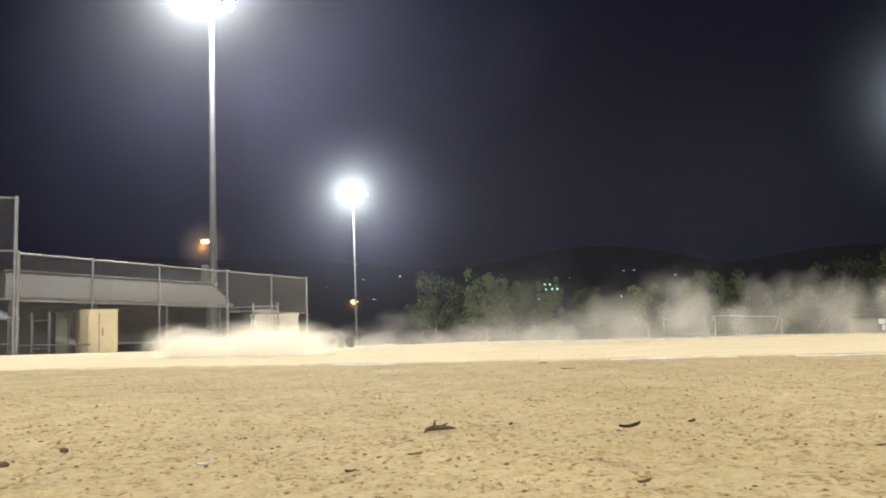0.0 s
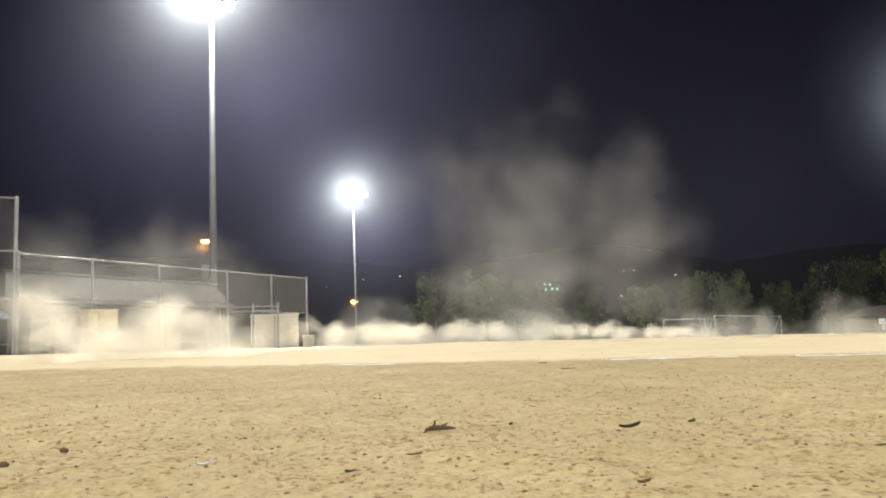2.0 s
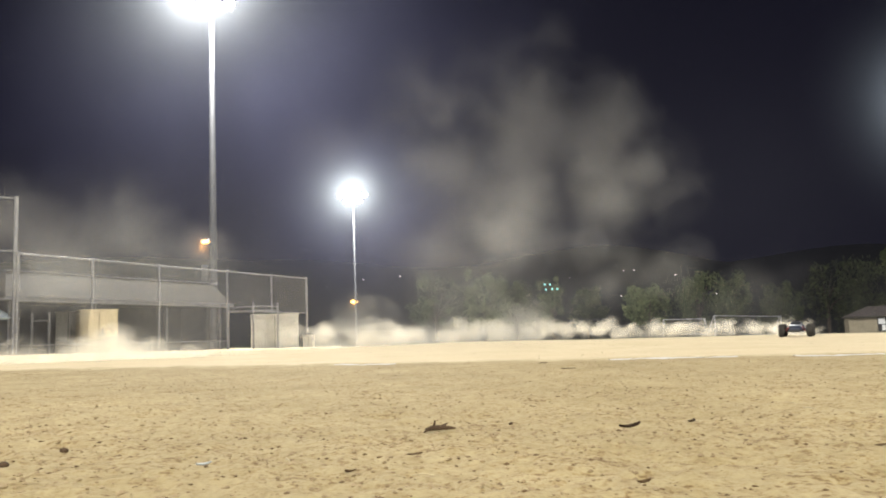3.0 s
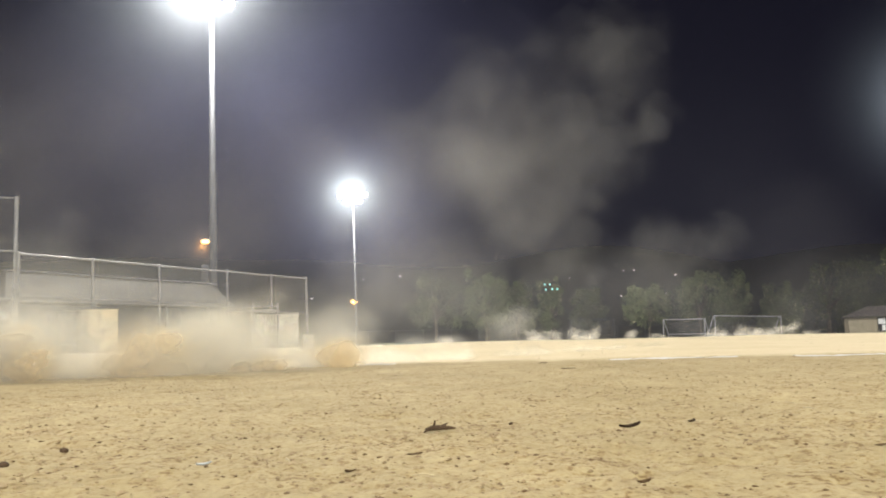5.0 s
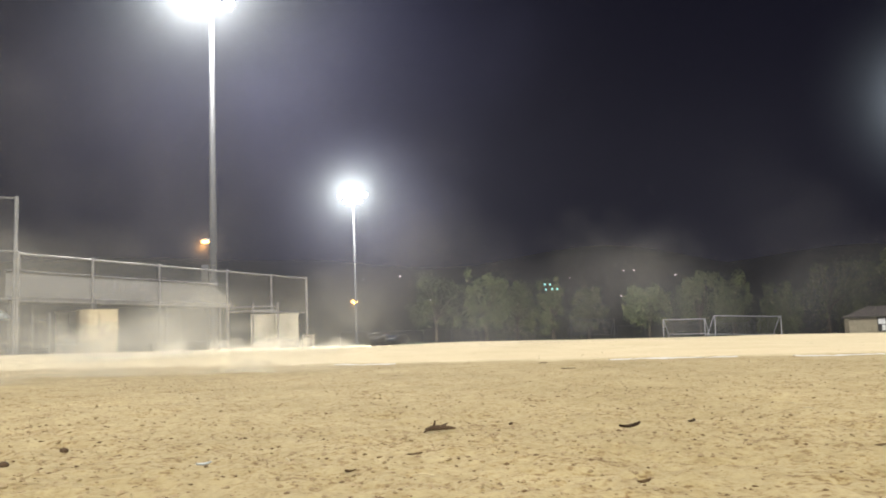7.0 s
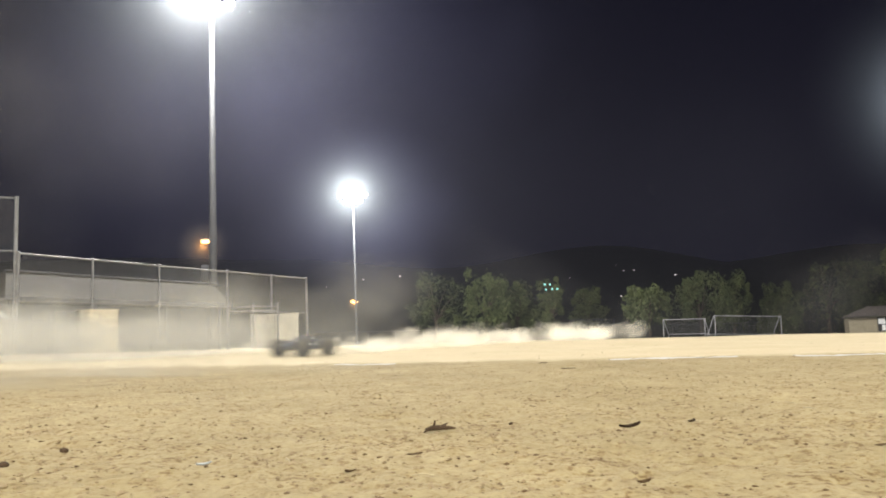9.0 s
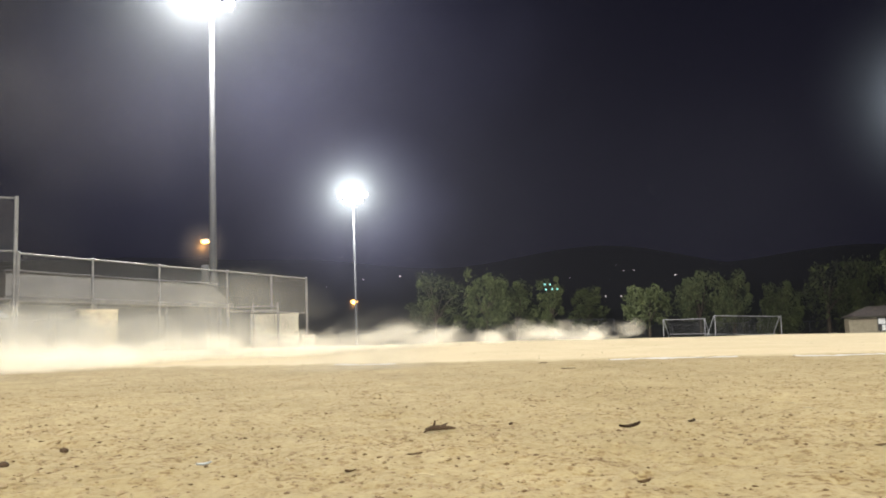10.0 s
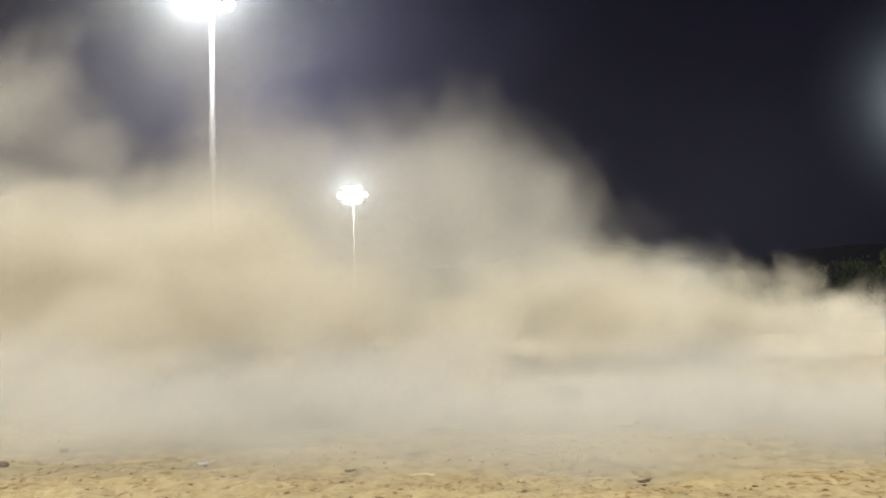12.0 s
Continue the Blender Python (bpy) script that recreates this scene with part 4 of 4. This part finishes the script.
# ---------------------------------------------------------------- dust
def puff_mesh(seed, sheets=3):
    """A puff of dust: several bulging, ragged veils that cross one another, turned mostly to face the camera; each
    thins out to its rim.
    """
    r = random.Random(seed)
    verts, faces, soft = [], [], []
    rings, n = 7, 18
    for s in range(sheets):
        m = (Matrix.Translation((r.uniform(-0.35, 0.35), r.uniform(-0.4, 0.4), r.uniform(-0.25, 0.3)))
             @ pose(0, 0, 0, r.uniform(-20, 20), r.uniform(0, 360), r.uniform(-30, 30)) @ Matrix.Scale(r.uniform(0.7, 1.05), 4))
        side = r.choice((-1, 1))
        lobes = [r.uniform(0.75, 1.15) for _ in range(n)]
        lobes = [(lobes[i - 1] + lobes[i] * 2 + lobes[(i + 1) % n]) / 4 for i in range(n)]
        k = len(verts)
        verts.append(m @ Vector((0, side * 0.14, 0)))
        soft.append(1.0)
        for i in range(1, rings + 1):
            q = i / rings
            for j in range(n):
                a = math.tau * j / n
                rr = q * lobes[j]
                verts.append(m @ Vector((rr * math.cos(a), side * (0.14 * (1 - q * q)) + r.uniform(-0.02, 0.02), rr * math.sin(a))))
                soft.append((1 - q * q) ** 1.6)
        for j in range(n):
            faces.append((k, k + 1 + j, k + 1 + (j + 1) % n))
        for i in range(rings - 1):
            for j in range(n):
                a, b = k + 1 + i * n, k + 1 + (i + 1) * n
                faces.append((a + j, b + j, b + (j + 1) % n, a + (j + 1) % n))
    me = bpy.data.meshes.new("dust_puff")
    me.from_pydata([tuple(v) for v in verts], [], faces)
    layer = me.attributes.new("soft", "FLOAT", "POINT")
    layer.data.foreach_set("value", soft)
    for f in me.polygons:
        f.use_smooth = True
    return me


PUFFS = {}
for key, material in (("tan", DUST_TAN), ("low", DUST_LOW), ("pale", DUST_PALE), ("thin", DUST_THIN), ("veil", DUST_VEIL), ("dusk", DUST_DUSK)):
    PUFFS[key] = []
    for k in range(5):
        me = puff_mesh(100 + k)
        me.materials.append(material)
        PUFFS[key].append(me)

DRIFT = []      # (puff, rows): filled while the clouds are laid out, keyed in motions()
CHANCE = random.Random(77)


def cloud(label):
    return empty("dust_cloud", pose(0, 0, 0), label, "dust", "dust clouds over the field", "stuff")


def puff(parent, kind, born, x, y, r, vel, slow, wind, life=30.0, lift=0.0, sink=1.6, long=1.0):
    """One puff: it comes up from the dirt when the truck has passed, shoots off at vel, slows down within slow seconds,
    drifts on with the wind and settles again after its life."""
    c = CHANCE
    me = PUFFS[kind][c.randrange(5)]
    ob = new("dust_puff", me)
    ob.parent = parent
    ob.scale = (r * long * c.uniform(0.9, 1.15), r * c.uniform(0.9, 1.1), r * c.uniform(0.85, 1.1))
    g = float(lie(x, y))
    spin = c.uniform(-14, 14)
    tilt0 = c.uniform(-25, 25)
    turn0 = c.uniform(-14, 14)

    def at(t):
        d = max(0.0, t - born)
        e = slow * (1 - math.exp(-d / slow))
        px, py, pz = (p + v * e + w * d for p, v, w in zip((x, y, g + lift), vel, wind))
        if d < 0.12:
            pz -= r * 1.5 * (1 - d / 0.12)
        if d > life:
            pz -= (d - life) / sink * max(0.1, r * 1.6 + pz - g)
            pz = max(pz, g - r * 1.7)
        lean = (tilt0 + spin * min(d, 6)) / long ** 2
        return pose(px, py, pz, tilt0 * 0.3, lean, turn0 + spin * 0.2 * min(d, 6))
    stops = [0.0, 12.0]
    stops += [born + d for d in (-0.05, 0.0, 0.06, 0.12, 0.3, 0.6, 1.0, 1.6, 2.4, 3.4, 5.0, 7.0)]
    stops += [born + life + d for d in (0.0, 0.5 * sink, sink, sink + 0.1)]
    rows = sorted({round(t * 30) for t in stops if 0 <= t <= 12.0})
    DRIFT.append((ob, [(k / 30, at(k / 30)) for k in rows]))


def trail(label, t0, t1, step, kind, size, vz, wind, life, lag=0.05, spread=0.15, lift=0.0, keep=0.25, sink=1.6, long=1.0, jit=0.25, aside=0.0, taper=0.0):
    """Dust along the truck's way between two times."""
    parent = cloud(label)
    t = t0
    while t < t1:
        x, y = truck_at(t)
        u, v = truck_at(t + 0.03)
        vx, vy = (u - x) / 0.03, (v - y) / 0.03
        c = CHANCE
        puff(parent, kind, t + lag, x + c.gauss(0, spread), y + aside + c.gauss(0, spread), size * c.uniform(0.65, 1.3) * (1 - taper * (t - t0) / (t1 - t0)),
             (vx * keep + c.gauss(0, jit), vy * keep + c.gauss(0, jit * 0.6), vz * c.uniform(0.3, 1.6)), 0.5,
             (wind[0] + c.gauss(0, 0.05), wind[1] + c.gauss(0, 0.04), wind[2] * c.uniform(0.4, 1.6)), life * c.uniform(0.75, 1.35), lift, sink, long)
        t += step


def burst(label, kind, count, x0, x1, y0, y1, z0, z1, size, vel, jit, slow, wind, wjit, life, born=-0.15, until=None, long=1.0, fall=0.0, sink=1.6):
    """A cloud over a stretch of the field; its puffs come up between born and until."""
    parent = cloud(label)
    for k in range(count):
        c = CHANCE
        x, y = x0 + (x1 - x0) * (k + c.random()) / count, c.uniform(y0, y1)
        low = 1 - fall * (k + 0.5) / count
        puff(parent, kind, born if until is None else c.uniform(born, until), x, y, size * c.uniform(0.7, 1.3) * low ** 0.5,
             ((vel[0] + c.gauss(0, jit)), (vel[1] + c.gauss(0, jit)), (vel[2] + c.gauss(0, jit)) * low), slow,
             tuple(w + c.gauss(0, wjit) for w in wind), life * c.uniform(0.85, 1.2), c.uniform(z0, z1), sink, long)


def column(label, kind, count, x0, x1, y0, y1, size, vx, spread, rise, life, born, until, sink=3.0):
    """A billowing column: its top climbs at rise metres a second while its foot stays low."""
    parent = cloud(label)
    for k in range(count):
        c = CHANCE
        up = (k + c.random()) / count
        x = c.uniform(x0, x1)
        mid = (x0 + x1) / 2
        puff(parent, kind, c.uniform(born, until), x, c.uniform(y0, y1), size * c.uniform(0.6, 1.25) * (0.7 + 0.5 * up), (0, 0, 0.3 * up), 1.0,
             (vx * (0.4 + 0.6 * up) + (x - mid) * 0.12 + c.gauss(0, spread), c.gauss(0, 0.05), rise * (0.22 + 0.78 * up) * c.uniform(0.8, 1.1)),
             life * c.uniform(0.8, 1.3), c.uniform(-0.2, 0.15), sink)


burst("thick pale dust cloud behind the passing truck", "low", 54, -2.9, -1.3, 8.2, 9.6, -0.08, 0.12, 0.33, (0, 0, 0), 0.05, 1.0, (-0.55, 0.0, 0.05), 0.15, 1.9, long=1.5, sink=2.2)
burst("thin dust drifting off over the fence", "veil", 44, -5.2, -1.6, 8.0, 10, -0.1, 0.4, 0.62, (0, 0, 0.3), 0.12, 1.0, (-0.45, 0.1, 0.28), 0.12, 2.8, -0.1, 1.4, sink=3.0)
burst("pale dust cloud rising from a sharp turn", "thin", 14, 1.5, 3.2, 9.6, 11.2, -0.15, 0.30, 0.44, (0, 0, 0.1), 0.1, 1.0, (-0.25, 0.05, 0.12), 0.12, 0.9, sink=2.0)
column("faint tall dust cloud rising over the field", "veil", 66, 0.7, 3.0, 9.0, 11.5, 0.80, -0.30, 0.18, 0.95, 3.6, -0.4, 0.9)
burst("low drifting dust along the field's far side", "thin", 32, 3.0, 7.4, 10.5, 13, -0.15, 0.6, 0.50, (0, 0, 0), 0.1, 1.0, (0.25, 0.2, 0.10), 0.1, 1.2, sink=2.2)
burst("low drifting dust across the infield", "thin", 24, -2.4, 2.4, 13, 17, -0.12, 0.10, 0.42, (0, 0, 0), 0.1, 1.0, (-0.1, 0.05, 0.0), 0.06, 4.5, long=1.6)
trail("low pale dust trail behind the truck", 0.0, 1.3, 0.022, "low", 0.26, 0.36, (-0.14, 0.0, 0.02), 2.3, long=1.4, sink=2.6, taper=0.2)
trail("low pale dust trail behind the turning truck", 1.3, 2.45, 0.024, "low", 0.23, 0.30, (-0.14, 0.0, 0.02), 1.6, long=1.5, sink=2.2, taper=0.3)
trail("low pale dust trail on the way back", 2.7, 4.0, 0.05, "low", 0.18, 0.10, (-0.15, 0.0, 0.0), 0.7, long=1.8, sink=1.2)
trail("thick tan dust thrown up close by", 4.15, 4.8, 0.04, "tan", 0.22, 0.28, (0.15, 0.0, 0.0), 0.45, long=1.5, sink=0.9)
trail("pale dust hanging low where the truck passed", 4.12, 4.9, 0.035, "pale", 0.36, 0.24, (0.14, -0.03, 0.02), 1.4, long=1.6, spread=0.24)
trail("thin dust hanging long over the dirt", 4.3, 5.0, 0.036, "thin", 0.46, 0.24, (0.03, 0.0, 0.02), 4.6, long=1.7, spread=0.32)
burst("faint dusk of dust hanging over the whole field", "dusk", 16, -6.0, 1.6, 8.0, 13.0, 0.3, 1.0, 1.9, (0, 0, 0.9), 0.3, 1.6, (-0.12, 0.0, 0.10), 0.10, 3.6, 1.8, 3.6, long=1.3, fall=0.3, sink=3.0)
burst("faint low dusk of dust before the trees", "dusk", 24, -2.0, 9.0, 12.0, 16.5, -0.1, 0.7, 1.35, (0, 0, 0.2), 0.1, 1.0, (0.0, 0.05, 0.03), 0.06, 4.3, 1.8, 4.0, long=1.4, sink=2.5)
burst("faint dust lingering high beside the fence", "dusk", 8, -7.0, -2.0, 8.5, 12.0, 0.6, 2.2, 2.1, (0, 0, 1.0), 0.3, 1.6, (0.0, 0.0, 0.02), 0.05, 30.0, 3.0, 4.2, long=1.3)
trail("low pale dust trail of the second lap", 6.3, 8.15, 0.032, "low", 0.18, 0.18, (-0.10, 0.0, 0.02), 1.5, long=1.7)
trail("low pale dust trail on the second way back", 8.2, 9.8, 0.026, "low", 0.20, 0.16, (-0.18, 0.1, 0.02), 1.9, long=1.8)
burst("thin dust hanging along the fence", "thin", 18, -6.0, -2.6, 8.6, 11.0, -0.1, 0.3, 0.6, (0, 0, 0.04), 0.05, 1.0, (0.0, 0.04, 0.01), 0.02, 5.0, 5.8, 9.0, long=1.8)
trail("tan dust spun up behind the sliding truck", 10.0, 10.66, 0.026, "tan", 0.20, 0.42, (0.05, -0.16, 0.04), 0.75, 0.13, 0.12, keep=0.30, sink=1.1, long=1.25, aside=-0.05)
trail("thick tan dust wall flung up beside the camera", 10.55, 11.15, 0.013, "tan", 0.22, 0.36, (0.15, -0.20, 0.02), 0.5, 0.0, 0.15, lift=-0.05, keep=0.62, sink=0.8, long=1.3, aside=-0.5)
burst("tan dust rolling out at the foot of the wall", "tan", 24, -1.5, 0.25, 1.85, 2.6, -0.12, -0.02, 0.18, (0.2, -0.4, 0.1), 0.1, 0.6, (0.1, -0.1, 0.0), 0.04, 0.5, 10.6, 10.95, long=1.6)
trail("pale dust rising first beside the fence", 10.05, 10.6, 0.024, "pale", 0.34, 0.40, (0.0, -0.10, 0.12), 30.0, 0.25, 0.2, keep=0.05, jit=0.4, long=1.4, aside=-0.1)
trail("pale dust wall spreading over the field", 10.5, 11.4, 0.022, "pale", 0.36, 0.36, (0.05, -0.14, 0.05), 30.0, 0.42, 0.2, keep=0.15, jit=0.35, long=1.4, aside=-0.3, taper=0.3)
burst("pale dust rolling over the dirt towards the camera", "thin", 60, -1.3, 0.9, 1.15, 2.4, -0.1, 0.0, 0.18, (0.1, -0.36, 0.04), 0.10, 0.8, (0.05, -0.03, 0.01), 0.02, 30.0, 10.8, 11.6, long=1.9)
burst("last low dust rolling over the nearest dirt", "thin", 60, -0.6, 0.75, 0.95, 1.6, -0.03, 0.02, 0.13, (0.05, -0.22, 0.02), 0.05, 0.8, (0.03, -0.03, 0.01), 0.02, 30.0, 11.4, 11.85, long=2.0)
burst("tall thin dust towering over the fence", "thin", 40, -3.1, 0.3, 3.2, 5.0, -0.6, -0.2, 0.60, (0.05, 0.0, 2.3), 0.5, 1.5, (0.1, 0.0, 0.2), 0.10, 30.0, 11.1, 11.75, long=1.15)
burst("thin ragged dust slope running down from the tower", "thin", 34, 0.1, 2.5, 3.6, 4.8, -0.5, -0.25, 0.46, (0.10, 0.0, 1.75), 0.2, 1.5, (0.1, 0.0, 0.10), 0.06, 30.0, 11.15, 11.75, long=1.2, fall=0.8)


# ---------------------------------------------------------------- added sheets: glare round the lamps, lift for the dark night
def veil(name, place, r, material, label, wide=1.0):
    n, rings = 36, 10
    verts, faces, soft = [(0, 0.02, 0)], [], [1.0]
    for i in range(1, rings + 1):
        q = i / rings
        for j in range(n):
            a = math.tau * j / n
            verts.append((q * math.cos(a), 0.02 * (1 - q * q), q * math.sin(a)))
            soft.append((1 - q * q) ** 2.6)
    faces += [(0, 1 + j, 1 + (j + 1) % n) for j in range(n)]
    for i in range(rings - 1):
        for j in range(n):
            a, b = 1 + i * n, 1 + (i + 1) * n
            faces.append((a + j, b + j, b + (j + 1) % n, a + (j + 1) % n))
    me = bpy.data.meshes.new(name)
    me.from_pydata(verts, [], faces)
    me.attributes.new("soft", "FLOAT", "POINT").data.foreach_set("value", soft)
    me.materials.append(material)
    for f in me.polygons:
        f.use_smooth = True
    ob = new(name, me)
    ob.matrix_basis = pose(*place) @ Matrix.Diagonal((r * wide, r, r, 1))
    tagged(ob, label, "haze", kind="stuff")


# painted glare: these sheets sit on the camera's sight lines to the lamps
for place_at, r, dust in (((-11.6, 39.9, 18.45), 14.4, GLARE_CORE), ((-9.39, 84.5, 15.88), 12, GLARE_FAR)):
    veil("lamp_haze", place_at, r, dust, "thin dusty haze sheet painted as glare round the floodlights", 1.15)
# wider painted glow behind the same lamps
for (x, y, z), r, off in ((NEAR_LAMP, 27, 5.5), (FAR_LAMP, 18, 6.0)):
    veil("lamp_haze", (x, y + off, z), r, GLARE_WIDE, "wide faint bluish sheet painted as glow behind the floodlights", 1.2)
veil("lamp_haze", (SIDE_LAMP[0], SIDE_LAMP[1] - 3.0, SIDE_LAMP[2]), 15, GLARE_SIDE, "thin dusty haze sheet painted as glare round the floodlights")
for x, y, z in ((-17.28, 57.2, 7.6), (-16.95, 149.2, 7.7)):
    veil("lamp_haze", (x, y, z), 2.6, SODIUM_GLARE, "small sheet painted as orange glare round the sodium lamp")
# large added sheets that raise the dark tones over the outfield
for x, y, z, r in ((-30, 75, 4, 45), (5, 105, 2, 60), (52, 96, 3, 42), (40, 112, 45, 75), (66, 100, 22, 44)):
    veil("dusty_air", (x, y, z), r, NIGHT_LIFT, "faint haze sheet added to lift the dark over the outfield", 1.3)


# one more added sheet, bringing hill and sky to nearly one tone
veil("dusty_air", (15, 131, 20), 120, FAR_LIFT, "faint haze sheet added to lift the dark behind the trees", 1.7)


# ---------------------------------------------------------------- cars on the road along the foot of the hill
def far_car():
    car = empty("far_car", pose(0, 0, 0), "distant car with glaring headlights on the hillside road", "car", "cars on the far road")
    bm = box(bmesh.new(), 0, 0, 0.65, 4.3, 1.7, 0.7, 0.15)
    box(bm, -0.2, 0, 1.2, 2.2, 1.5, 0.55, 0.2)
    part("body", bm, BLOCK, car)
    for x in (-1.35, 1.35):
        for y in (-0.8, 0.8):
            part("wheel", tube(bmesh.new(), (x, y - 0.1, 0.32), (x, y + 0.1, 0.32), 0.32, sides=14), RUBBER, car)
    for y in (-0.6, 0.6):
        part("headlight", box(bmesh.new(), 2.1, y, 0.7, 0.25, 0.35, 0.2, 0.05), CAR_GLOW, car, "white headlight")
    return car


FAR_CARS = [(far_car(), -25.0, 262.0), (far_car(), 28.0, 258.0), (far_car(), -140.0, 260.0)]

# ---------------------------------------------------------------- what moves
SLIDE = [(0.0, 0), (9.2, 0), (9.35, 14), (9.5, 34), (9.7, 42), (9.9, 30), (10.1, 0), (10.8, -8), (12.0, 0)]


def motions():
    rows, head, turn = [], None, 0.0
    times = [k / 30 for k in range(0, 361, 2)]
    for t in times:
        x, y = truck_at(t)
        u, v = truck_at(min(t + 0.05, 12.0))
        a, b = truck_at(max(t - 0.05, 0.0))
        way = math.atan2(v - b, u - a)
        if head is not None:
            while way - head > math.pi:
                way -= math.tau
            while way - head < -math.pi:
                way += math.tau
        head = way
        way += radians(float(np.interp(t, [q[0] for q in SLIDE], [q[1] for q in SLIDE])))
        c, s = math.cos(way), math.sin(way)
        pitch = math.atan2(float(lie(x + 0.17 * c, y + 0.17 * s) - lie(x - 0.17 * c, y - 0.17 * s)), 0.34)
        roll = math.atan2(float(lie(x - 0.15 * s, y + 0.15 * c) - lie(x + 0.15 * s, y - 0.15 * c)), 0.30)
        rows.append((t, Matrix.Translation((x, y, float(lie(x, y)) + 0.002)) @ Matrix.Rotation(way, 4, "Z") @ pose(0, 0, 0, math.degrees(roll), -math.degrees(pitch), 0)))
    walk(TRUCK, rows)
    for wheel, x, s, r in WHEELS:
        walk(wheel, [(k / 30, pose(x, s * 0.175, r) @ Matrix.Rotation(radians(74 * k), 4, "Y")) for k in range(0, 361)])
    for car, x0, y0 in FAR_CARS:
        rows = []
        for k in range(0, 13):
            x, y = x0 + 19.0 * k, y0
            slope = math.degrees(math.atan2(float(lie(x + 2, y) - lie(x - 2, y)), 4.0))
            rows.append((float(k), pose(x, y, float(lie(x, y)), 0, -slope, -22)))
        walk(car, rows)
    for ob, moves in DRIFT:
        if len(moves) > 1:
            walk(ob, moves)


motions()
